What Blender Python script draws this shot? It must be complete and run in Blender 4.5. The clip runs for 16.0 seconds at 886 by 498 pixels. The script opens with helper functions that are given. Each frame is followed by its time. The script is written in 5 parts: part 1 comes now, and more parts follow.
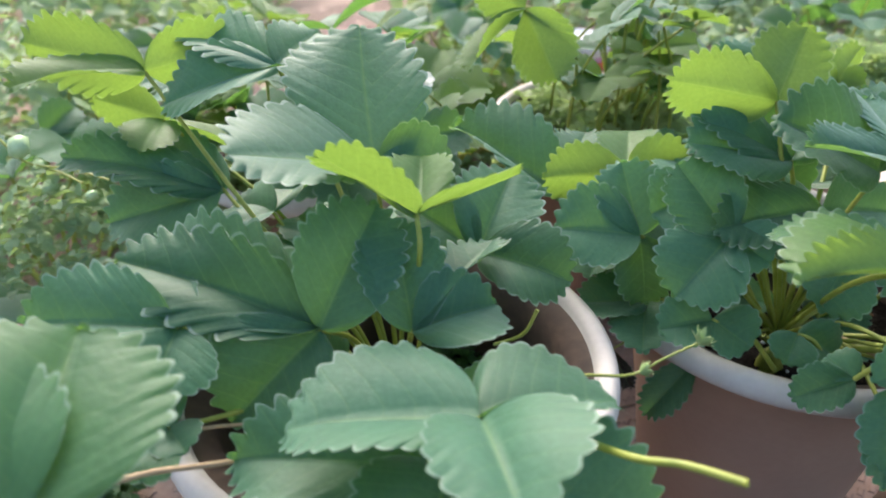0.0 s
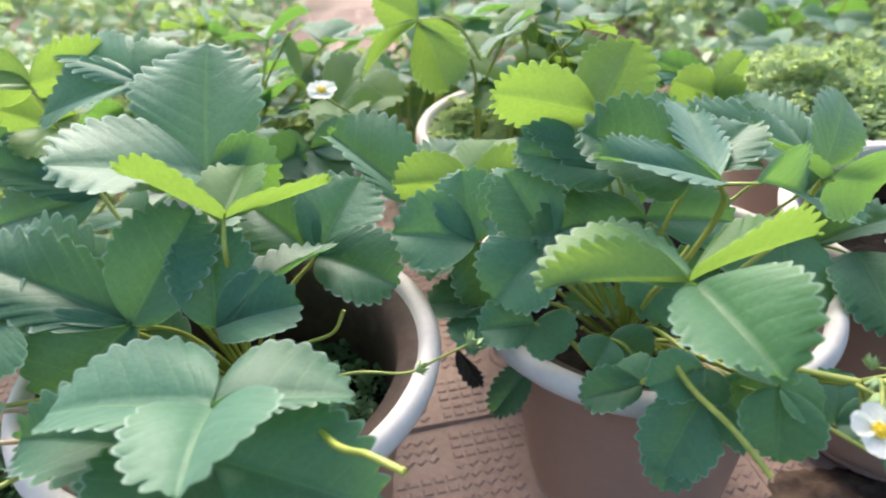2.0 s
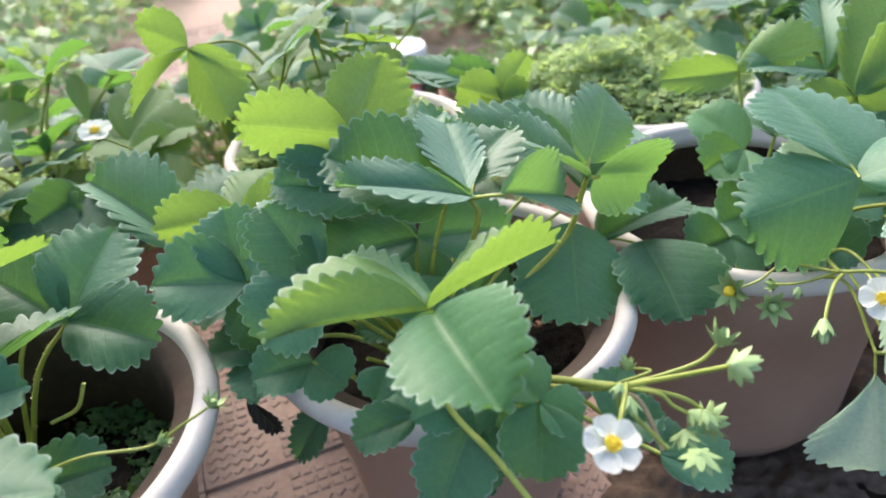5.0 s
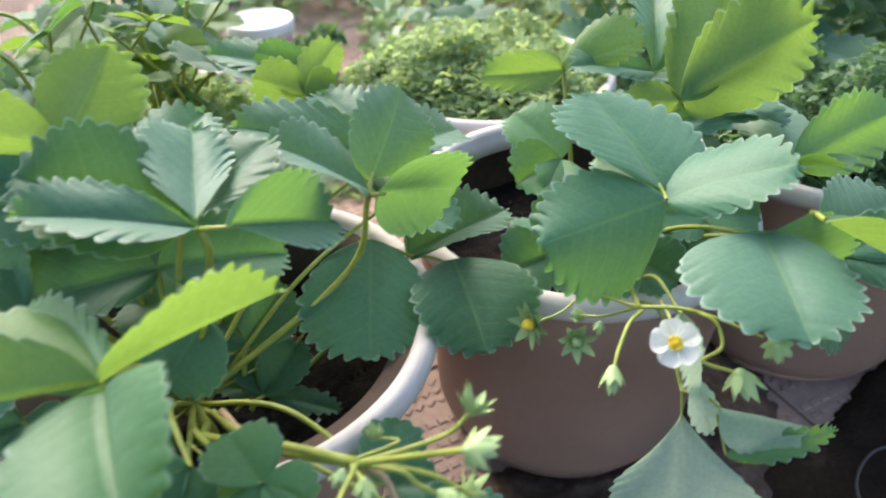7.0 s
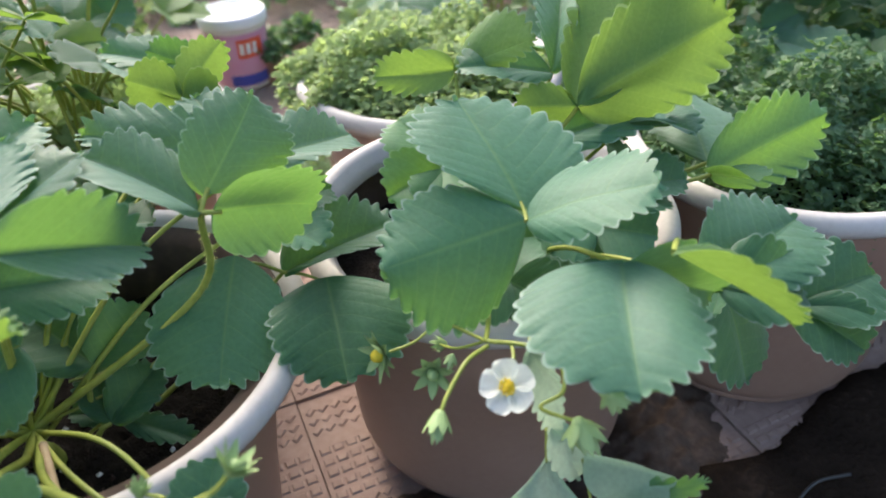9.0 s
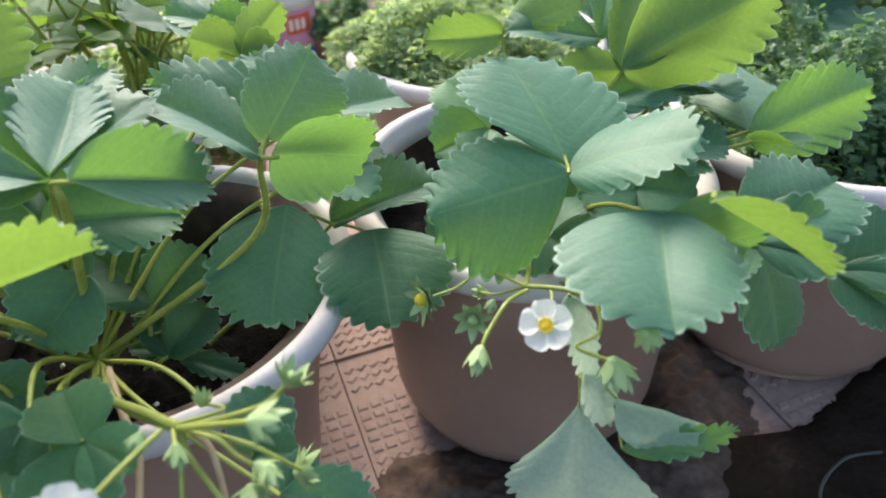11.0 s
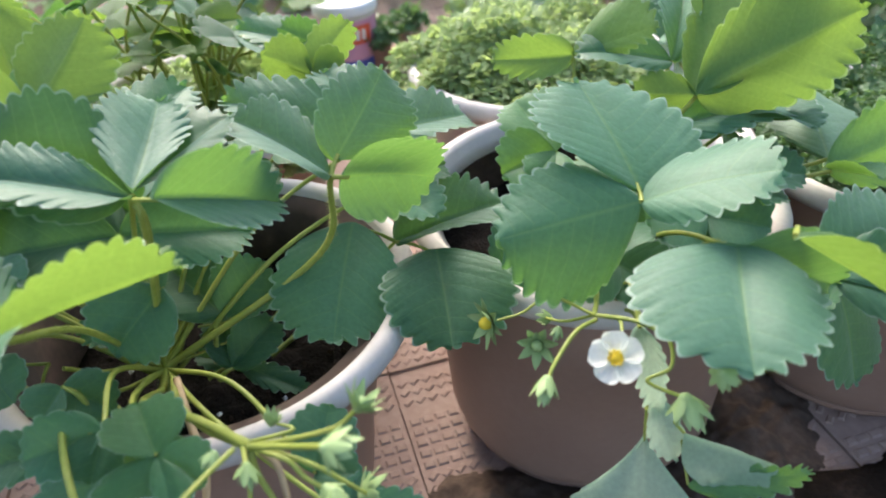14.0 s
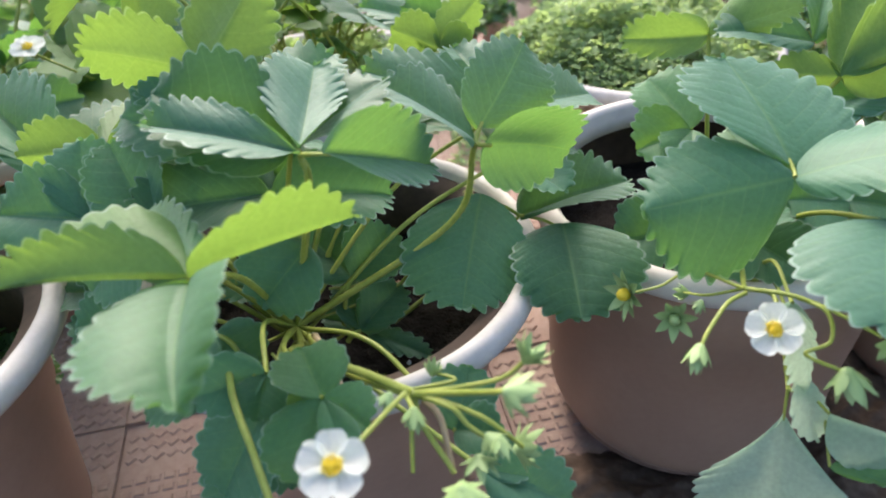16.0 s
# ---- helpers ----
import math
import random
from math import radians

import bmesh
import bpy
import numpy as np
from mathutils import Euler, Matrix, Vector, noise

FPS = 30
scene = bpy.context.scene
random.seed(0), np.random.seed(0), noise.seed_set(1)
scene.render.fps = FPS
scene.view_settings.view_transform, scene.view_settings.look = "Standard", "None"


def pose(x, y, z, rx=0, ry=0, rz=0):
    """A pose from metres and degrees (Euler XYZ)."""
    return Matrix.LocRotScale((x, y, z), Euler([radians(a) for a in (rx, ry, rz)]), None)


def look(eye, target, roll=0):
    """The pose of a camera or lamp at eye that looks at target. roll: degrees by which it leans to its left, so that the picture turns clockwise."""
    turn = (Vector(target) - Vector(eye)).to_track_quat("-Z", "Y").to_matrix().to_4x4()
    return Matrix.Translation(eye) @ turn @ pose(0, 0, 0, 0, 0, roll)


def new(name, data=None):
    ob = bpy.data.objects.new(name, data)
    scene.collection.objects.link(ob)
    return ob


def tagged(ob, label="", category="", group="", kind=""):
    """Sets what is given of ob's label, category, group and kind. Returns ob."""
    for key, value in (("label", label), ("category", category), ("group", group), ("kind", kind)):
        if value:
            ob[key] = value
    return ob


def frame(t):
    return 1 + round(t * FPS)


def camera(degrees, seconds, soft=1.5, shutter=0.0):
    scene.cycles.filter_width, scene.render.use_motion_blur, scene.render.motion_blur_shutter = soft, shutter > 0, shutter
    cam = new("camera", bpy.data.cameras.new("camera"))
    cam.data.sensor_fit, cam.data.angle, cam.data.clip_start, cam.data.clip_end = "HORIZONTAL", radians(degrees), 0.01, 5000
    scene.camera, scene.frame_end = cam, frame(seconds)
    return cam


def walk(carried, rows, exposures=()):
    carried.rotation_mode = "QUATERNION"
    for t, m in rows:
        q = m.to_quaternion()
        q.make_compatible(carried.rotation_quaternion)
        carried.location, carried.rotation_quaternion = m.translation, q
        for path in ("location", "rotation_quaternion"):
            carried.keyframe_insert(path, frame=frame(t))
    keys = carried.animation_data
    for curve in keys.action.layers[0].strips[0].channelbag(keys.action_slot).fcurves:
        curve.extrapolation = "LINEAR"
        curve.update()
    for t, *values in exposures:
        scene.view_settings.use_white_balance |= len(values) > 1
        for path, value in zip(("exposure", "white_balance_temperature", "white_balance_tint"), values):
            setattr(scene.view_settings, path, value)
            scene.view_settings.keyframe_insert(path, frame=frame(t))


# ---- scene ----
cam = camera(64.4, 16.0, soft=1.9, shutter=0.4)
cam.data.dof.use_dof, cam.data.dof.focus_distance, cam.data.dof.aperture_fstop = True, 0.40, 8.0
EXPOSURE = 0.96
METRES, EYE, TILT, LEAN, TURN = 0.6, 0.485, -33.1, 1.5, 0.0
ROWS = [
    (0.0, 0.0, 0.0, 0.0, -0.0, 0.0, 0.0),
    (0.5, 0.0501, -0.0066, -0.0198, 1.54, -0.32, -1.89),
    (1.0, 0.1113, -0.0031, -0.0212, 3.51, -0.98, -3.44),
    (1.5, 0.1633, -0.0157, -0.0028, 3.82, -1.27, -1.48),
    (2.0, 0.2127, -0.0327, 0.0064, 4.06, -0.12, -0.71),
    (2.5, 0.2676, -0.0317, 0.008, 2.9, 0.49, -0.25),
    (3.0, 0.3109, -0.0152, 0.0199, 1.31, 0.61, 0.57),
    (3.5, 0.3521, -0.0012, 0.0223, -0.75, 0.03, 3.85),
    (6.0, 0.3431, 0.0187, 0.0362, -8.46, -0.76, 6.76),
    (6.5, 0.3945, 0.0507, 0.0429, -12.02, -2.55, 7.64),
    (7.0, 0.4946, 0.0883, 0.0604, -9.85, -3.33, 6.23),
    (7.5, 0.5812, 0.1188, 0.0909, -8.05, -3.31, 7.07),
    (8.0, 0.6335, 0.1286, 0.0936, -8.08, -3.83, 7.15),
    (10.5, 0.6593, 0.0972, 0.0372, -4.94, -4.26, 3.83),
    (11.0, 0.6401, 0.0948, 0.0396, -4.34, -4.66, 4.08),
    (11.5, 0.6413, 0.101, 0.0325, -4.33, -5.27, 4.63),
    (12.0, 0.638, 0.1039, 0.0341, -3.51, -5.12, 3.82),
    (12.5, 0.637, 0.1092, 0.0374, -3.31, -5.3, 4.26),
    (13.0, 0.6264, 0.1134, 0.0428, -2.04, -5.13, 4.46),
    (13.5, 0.6336, 0.1191, 0.0533, -1.31, -4.98, 4.91),
    (14.0, 0.6239, 0.0986, 0.0536, -0.49, -3.86, 2.52),
    (14.5, 0.6094, 0.0902, 0.0549, 0.37, -2.99, 1.84),
    (15.0, 0.5858, 0.0867, 0.0506, 1.07, -2.93, 1.31),
    (15.5, 0.5581, 0.0847, 0.0415, 2.85, -3.34, 0.4),
    (16.0, 0.5495, 0.0856, 0.0296, 3.83, -3.85, 0.32),
]
walk(cam, [(t, pose(0, 0, EYE, TILT, LEAN, TURN) @ pose(METRES * x, METRES * y, METRES * z, 90 + pitch, roll, yaw)) for t, x, y, z, yaw, pitch, roll in ROWS],
     exposures=[(t, EXPOSURE + e) for t, e in ((0.0, -0.02), (1.0, 0.10), (2.0, 0.22), (3.5, 0.22), (6.5, 0.16), (8.0, 0.12), (10.3, -0.20), (11.0, 0.06), (13.0, 0.08), (14.5, 0.12), (16.0, 0.08))])

# ---- light ----
world = bpy.data.worlds.new("sky")
scene.world = world
world.use_nodes = True
SUN_EL = 41.0   # the light stands behind the pots, a little to the left
sky = world.node_tree.nodes.new("ShaderNodeTexSky")
sky.sky_type, sky.sun_disc = "NISHITA", False
sky.sun_elevation, sky.sun_rotation = radians(SUN_EL), radians(-15)
sky.air_density, sky.dust_density, sky.ozone_density = 1.0, 4.0, 1.0
back = world.node_tree.nodes["Background"]
back.inputs[1].default_value = 0.235
world.node_tree.links.new(sky.outputs[0], back.inputs[0])
sun = new("sun", bpy.data.lights.new("sun", "SUN"))
sun.data.energy, sun.data.angle, sun.data.color = 2.1, radians(28), (1.0, 0.95, 0.86)
sun.matrix_world = look((-0.26 * 3, 0.97 * 3, 3 * math.tan(radians(SUN_EL))), (0, 0, 0))

# ---- materials ----


def material(name):
    m = bpy.data.materials.new(name)
    m.use_nodes = True
    m.node_tree.nodes.remove(m.node_tree.nodes["Principled BSDF"])
    return m, m.node_tree.nodes, m.node_tree.links, m.node_tree.nodes["Material Output"]


def node(nodes, kind, **values):
    n = nodes.new("ShaderNode" + kind)
    for key, value in values.items():
        n.inputs[key.replace("_", " ")].default_value = value
    return n


def ramp(nodes, stops):
    r = nodes.new("ShaderNodeValToRGB")
    e = r.color_ramp.elements
    e[0].position, e[0].color = stops[0][0], (*stops[0][1], 1)
    e[1].position, e[1].color = stops[-1][0], (*stops[-1][1], 1)
    for p, c in stops[1:-1]:
        e.new(p).color = (*c, 1)
    return r


def maths(nodes, links, op, a, b=None):
    n = nodes.new("ShaderNodeMath")
    n.operation = op
    for i, v in enumerate((a, b)):
        if v is None:
            continue
        if isinstance(v, (int, float)):
            n.inputs[i].default_value = v
        else:
            links.new(v, n.inputs[i])
    return n.outputs[0]


def mix_colour(nodes, links, fac, a, b, blend="MIX"):
    n = nodes.new("ShaderNodeMix")
    n.data_type, n.blend_type = "RGBA", blend
    for i, v in ((0, fac), (6, a), (7, b)):
        if isinstance(v, tuple):
            n.inputs[i].default_value = (*v, 1)
        elif isinstance(v, (int, float)):
            n.inputs[i].default_value = v
        else:
            links.new(v, n.inputs[i])
    return n.outputs[2]


def leaf_material(name, dark, light, through_colour, share=0.35, rough=0.50, gloss=0.32, down=0.36, veins=1.0, vein_tint=(0.16, 0.27, 0.10)):
    """A living leaf: vein pattern along its own length, mottled green, light shining through it."""
    m, nodes, links, out = material(name)
    uv = nodes.new("ShaderNodeUVMap")
    sep = nodes.new("ShaderNodeSeparateXYZ")
    links.new(uv.outputs[0], sep.inputs[0])
    across = maths(nodes, links, "ABSOLUTE", maths(nodes, links, "SUBTRACT", sep.outputs[0], 0.5))
    mid = maths(nodes, links, "SUBTRACT", 1.0, maths(nodes, links, "MULTIPLY", across, 46.0))
    mid = maths(nodes, links, "MAXIMUM", mid, 0.0)
    coord = nodes.new("ShaderNodeTexCoord")
    drift = node(nodes, "TexNoise", Scale=90.0, Detail=2.0)
    links.new(coord.outputs["Object"], drift.inputs["Vector"])
    row = maths(nodes, links, "ADD", sep.outputs[1], maths(nodes, links, "MULTIPLY", maths(nodes, links, "SUBTRACT", drift.outputs[0], 0.5), 0.03))
    wave = maths(nodes, links, "COSINE", maths(nodes, links, "MULTIPLY", row, 2 * math.pi * 9))
    side = maths(nodes, links, "POWER", maths(nodes, links, "MAXIMUM", wave, 0.0), 40.0)
    vein = maths(nodes, links, "MAXIMUM", mid, maths(nodes, links, "MULTIPLY", side, 0.5))
    blotch = node(nodes, "TexNoise", Scale=38.0, Detail=4.0)
    fine = node(nodes, "TexNoise", Scale=420.0, Detail=3.0)
    links.new(coord.outputs["Object"], blotch.inputs["Vector"])
    links.new(coord.outputs["Object"], fine.inputs["Vector"])
    info = nodes.new("ShaderNodeObjectInfo")
    pick = maths(nodes, links, "ADD", maths(nodes, links, "MULTIPLY", blotch.outputs[0], 0.60), maths(nodes, links, "MULTIPLY", info.outputs["Random"], 0.60))
    tone = ramp(nodes, [(0.25, dark), (0.85, light)])
    links.new(pick, tone.inputs[0])
    speck = maths(nodes, links, "ADD", 0.82, maths(nodes, links, "MULTIPLY", fine.outputs[0], 0.36))
    base = mix_colour(nodes, links, 1.0, tone.outputs[0], speck, "MULTIPLY")
    base = mix_colour(nodes, links, maths(nodes, links, "MULTIPLY", vein, 0.48 * veins), base, vein_tint)
    rim = maths(nodes, links, "GREATER_THAN", across, 0.484)
    base = mix_colour(nodes, links, maths(nodes, links, "MULTIPLY", rim, 0.38 * veins), base, (0.46, 0.56, 0.46))
    b = node(nodes, "BsdfPrincipled", Roughness=rough)
    b.inputs["Specular IOR Level"].default_value = gloss
    b.inputs["Sheen Weight"].default_value, b.inputs["Sheen Roughness"].default_value = down, 0.45
    b.inputs["Sheen Tint"].default_value = (0.80, 0.95, 1.0, 1)
    links.new(base, b.inputs["Base Color"])
    relief = maths(nodes, links, "ADD", maths(nodes, links, "MULTIPLY", vein, -0.20 * veins), maths(nodes, links, "MULTIPLY", fine.outputs[0], 0.35))
    relief = maths(nodes, links, "ADD", relief, maths(nodes, links, "MULTIPLY", wave, -0.02 * veins))
    pucker = node(nodes, "TexNoise", Scale=130.0, Detail=2.0)
    links.new(coord.outputs["Object"], pucker.inputs["Vector"])
    relief = maths(nodes, links, "ADD", relief, maths(nodes, links, "MULTIPLY", pucker.outputs[0], 0.6 * veins))
    bump = node(nodes, "Bump", Strength=0.55, Distance=0.0013)
    links.new(relief, bump.inputs["Height"])
    links.new(bump.outputs[0], b.inputs["Normal"])
    glow = nodes.new("ShaderNodeBsdfTranslucent")
    lit = mix_colour(nodes, links, maths(nodes, links, "MULTIPLY", vein, 0.35), through_colour, tuple(c * 1.35 for c in through_colour))
    lit = mix_colour(nodes, links, 1.0, lit, speck, "MULTIPLY")
    links.new(lit, glow.inputs[0])
    both = nodes.new("ShaderNodeMixShader")
    both.inputs[0].default_value = share
    links.new(b.outputs[0], both.inputs[1])
    links.new(glow.outputs[0], both.inputs[2])
    links.new(both.outputs[0], out.inputs[0])
    return m


def rough_material(name, stops, scale=30.0, rough=0.7, bump=0.3, depth=0.002, fine=260.0, specular=0.4, random=0.0, rough_span=0.15):
    """Noise at two scales over the object's own space, with a little relief."""
    m, nodes, links, out = material(name)
    coord = nodes.new("ShaderNodeTexCoord")
    big = node(nodes, "TexNoise", Scale=scale, Detail=6.0, Roughness=0.6)
    small = node(nodes, "TexNoise", Scale=fine, Detail=4.0)
    links.new(coord.outputs["Object"], big.inputs["Vector"])
    links.new(coord.outputs["Object"], small.inputs["Vector"])
    info = nodes.new("ShaderNodeObjectInfo")
    value = maths(nodes, links, "ADD", maths(nodes, links, "MULTIPLY", big.outputs[0], 0.7), maths(nodes, links, "MULTIPLY", small.outputs[0], 0.3))
    value = maths(nodes, links, "ADD", value, maths(nodes, links, "MULTIPLY", maths(nodes, links, "SUBTRACT", info.outputs["Random"], 0.5), random))
    tone = ramp(nodes, stops)
    links.new(value, tone.inputs[0])
    b = node(nodes, "BsdfPrincipled", Roughness=rough)
    b.inputs["Specular IOR Level"].default_value = specular
    links.new(tone.outputs[0], b.inputs["Base Color"])
    links.new(maths(nodes, links, "ADD", rough - rough_span / 2, maths(nodes, links, "MULTIPLY", big.outputs[0], rough_span)), b.inputs["Roughness"])
    bm_ = node(nodes, "Bump", Strength=bump, Distance=depth)
    links.new(value, bm_.inputs["Height"])
    links.new(bm_.outputs[0], b.inputs["Normal"])
    links.new(b.outputs[0], out.inputs[0])
    return m


LEAF = leaf_material("strawberry_leaf", (0.018, 0.074, 0.034), (0.061, 0.166, 0.096), (0.175, 0.37, 0.05), share=0.32, down=0.24)
# yellower copy of LEAF: young leaves, and backlight painted into others
LEAF_YOUNG_BACKLIT = leaf_material("young_backlit_strawberry_leaf", (0.066, 0.150, 0.044), (0.105, 0.210, 0.066), (0.205, 0.325, 0.045), share=0.46, down=0.06)
LEAF_FRESH = leaf_material("fresh_strawberry_leaf", (0.042, 0.126, 0.056), (0.080, 0.200, 0.088), (0.23, 0.43, 0.04), share=0.38, down=0.18)
# bluer, paler copy of LEAF: skylight on upper leaves painted into the base
LEAF_SKYLIT = leaf_material("skylit_strawberry_leaf", (0.038, 0.112, 0.069), (0.078, 0.180, 0.116), (0.19, 0.37, 0.05), share=0.32, down=0.22)
LEAF_UNDER = leaf_material("leaf_underside", (0.31, 0.45, 0.33), (0.42, 0.56, 0.42), (0.52, 0.66, 0.46), share=0.55, rough=0.65, gloss=0.15, vein_tint=(0.34, 0.46, 0.32))
LEAF_DEAD = leaf_material("withered_leaf", (0.010, 0.008, 0.007), (0.030, 0.024, 0.018), (0.02, 0.014, 0.01), share=0.1, down=0.0)
HERB = leaf_material("herb_leaf", (0.055, 0.125, 0.060), (0.10, 0.19, 0.09), (0.18, 0.32, 0.07), share=0.35, down=0.1, veins=0.0)
HERB_LIGHT = leaf_material("bright_herb_leaf", (0.22, 0.32, 0.15), (0.38, 0.48, 0.26), (0.46, 0.58, 0.20), share=0.50, down=0.1, veins=0.0)
HERB_PALE = leaf_material("pale_weed_leaf", (0.16, 0.26, 0.13), (0.34, 0.45, 0.27), (0.33, 0.45, 0.12), share=0.35, down=0.1, veins=0.0)
STEM = rough_material("green_stem", [(0.3, (0.17, 0.22, 0.032)), (0.7, (0.34, 0.36, 0.075))], 60, 0.45, 0.2, 0.0006)
STEM_DRY = rough_material("dry_brown_runner", [(0.3, (0.30, 0.20, 0.11)), (0.7, (0.46, 0.34, 0.20))], 60, 0.6, 0.3, 0.0006)
SEPAL = rough_material("pale_green_sepal", [(0.3, (0.20, 0.30, 0.11)), (0.7, (0.34, 0.44, 0.19))], 90, 0.55, 0.2, 0.0005)
PETAL = leaf_material("white_petal", (0.84, 0.83, 0.77), (0.89, 0.88, 0.83), (0.88, 0.88, 0.82), share=0.5, rough=0.6, down=0.0, veins=0.0)
POLLEN = rough_material("yellow_stamens", [(0.3, (0.62, 0.42, 0.02)), (0.7, (0.80, 0.62, 0.05))], 300, 0.7, 0.6, 0.001)
POT = rough_material("mauve_brown_plastic", [(0.25, (0.245, 0.142, 0.102)), (0.75, (0.315, 0.196, 0.146))], 14, 0.42, 0.12, 0.0008, 180)
# inside of the pots: shade painted in as a darker brown
POT_SHADED = rough_material("shaded_brown_plastic", [(0.25, (0.022, 0.015, 0.012)), (0.5, (0.055, 0.035, 0.027)), (0.8, (0.125, 0.080, 0.062))], 26, 0.7, 0.25, 0.001, 160, 0.3)
POT_RIM = rough_material("faded_grey_plastic", [(0.25, (0.45, 0.41, 0.385)), (0.75, (0.60, 0.56, 0.53))], 22, 0.72, 0.2, 0.0008, 240, 0.25)
# lighter copy of POT; sunlight on the back-row pot put into the colour
POT_PALE = rough_material("sunlit_pinkish_plastic", [(0.25, (0.42, 0.32, 0.28)), (0.75, (0.56, 0.45, 0.40))], 18, 0.5, 0.12, 0.0008, 200)
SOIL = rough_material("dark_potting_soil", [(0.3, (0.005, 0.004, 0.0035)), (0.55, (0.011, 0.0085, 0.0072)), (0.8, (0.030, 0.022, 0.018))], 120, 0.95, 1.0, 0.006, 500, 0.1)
PEBBLE = rough_material("red_brown_pebble", [(0.3, (0.16, 0.075, 0.045)), (0.7, (0.30, 0.16, 0.10))], 150, 0.85, 0.5, 0.002, random=0.3)
CRUMB = rough_material("dark_grit", [(0.3, (0.012, 0.009, 0.007)), (0.7, (0.06, 0.042, 0.032))], 250, 0.95, 0.5, 0.002, specular=0.1)
TILE = rough_material("dusty_pink_cement_tile", [(0.2, (0.165, 0.106, 0.086)), (0.5, (0.29, 0.203, 0.168)), (0.8, (0.42, 0.322, 0.275))], 9, 0.85, 0.4, 0.001, 160, 0.25)
MORTAR = rough_material("rough_brown_mortar", [(0.25, (0.032, 0.022, 0.016)), (0.5, (0.070, 0.048, 0.036)), (0.8, (0.14, 0.099, 0.077))], 45, 0.9, 0.8, 0.003, 220, 0.2)
EARTH = rough_material("dark_earth", [(0.3, (0.010, 0.0075, 0.0055)), (0.6, (0.026, 0.018, 0.013)), (0.85, (0.070, 0.048, 0.036))], 18, 0.95, 1.0, 0.01, 200, 0.03)
GROUND = rough_material("dry_reddish_ground", [(0.25, (0.25, 0.175, 0.145)), (0.75, (0.42, 0.32, 0.27))], 5, 0.95, 0.8, 0.01, 90, 0.1)
WHITE = rough_material("white_plastic", [(0.3, (0.70, 0.70, 0.70)), (0.7, (0.80, 0.80, 0.79))], 20, 0.4, 0.05, 0.0005)
RED = rough_material("red_print", [(0.3, (0.60, 0.07, 0.03)), (0.7, (0.72, 0.12, 0.05))], 20, 0.4, 0.05, 0.0005)
BLUE = rough_material("blue_print", [(0.3, (0.05, 0.07, 0.35)), (0.7, (0.08, 0.10, 0.45))], 20, 0.4, 0.05, 0.0005)
MAGENTA = rough_material("magenta_print", [(0.3, (0.58, 0.26, 0.42)), (0.7, (0.66, 0.36, 0.50))], 20, 0.4, 0.05, 0.0005)
BLACK = rough_material("grey_plastic", [(0.3, (0.09, 0.105, 0.12)), (0.7, (0.15, 0.17, 0.19))], 40, 0.25, 0.1, 0.0005)

# ---- mesh helpers ----


def mesh_from(name, verts, faces, mat, uvs=None, smooth=True):
    me = bpy.data.meshes.new(name)
    me.from_pydata([tuple(v) for v in verts], [], faces)
    if uvs is not None:
        layer = me.uv_layers.new(name="UVMap")
        idx = np.empty(len(me.loops), dtype=np.int32)
        me.loops.foreach_get("vertex_index", idx)
        layer.data.foreach_set("uv", np.asarray(uvs, dtype=np.float32)[idx].ravel())
    if smooth:
        me.polygons.foreach_set("use_smooth", [True] * len(me.polygons))
    me.materials.append(mat)
    me.update()
    return me


def part(name, data, parent, label="", m=None):
    ob = new(name, data)
    if parent:
        ob.parent = parent
    if m is not None:
        ob.matrix_basis = m
    if label:
        tagged(ob, label)
    return ob


def thing(name, label, category, group="", at=(0, 0, 0)):
    ob = new(name)
    ob.empty_display_size = 0.02
    ob.matrix_basis = pose(*at)
    return tagged(ob, label, category, group)


def lathe(profile, sides=72, closed=False, wobble=0.0, seed=0):
    """Verts and faces of a profile of (radius, height) turned round z."""
    verts, faces = [], []
    n = len(profile)
    for i in range(sides):
        a = 2 * math.pi * i / sides
        w = 1 + wobble * (math.sin(2 * a + seed) + 0.5 * math.sin(3 * a + 2 * seed))
        verts += [(r * w * math.cos(a), r * w * math.sin(a), z) for r, z in profile]
    for i in range(sides):
        j = (i + 1) % sides
        for k in range(n - 1):
            faces.append((i * n + k, j * n + k, j * n + k + 1, i * n + k + 1))
    return verts, faces


def bend(points, steps=14):
    """A smooth line (Catmull-Rom) through the points."""
    p = [Vector(q) for q in points]
    p = [p[0] * 2 - p[1]] + p + [p[-1] * 2 - p[-2]]
    out = []
    for i in range(1, len(p) - 2):
        for k in range(steps):
            t = k / steps
            a, b, c, d = p[i - 1:i + 3]
            out.append(0.5 * (2 * b + (c - a) * t + (2 * a - 5 * b + 4 * c - d) * t * t + (3 * b - a - 3 * c + d) * t ** 3))
    out.append(p[-2])
    return out


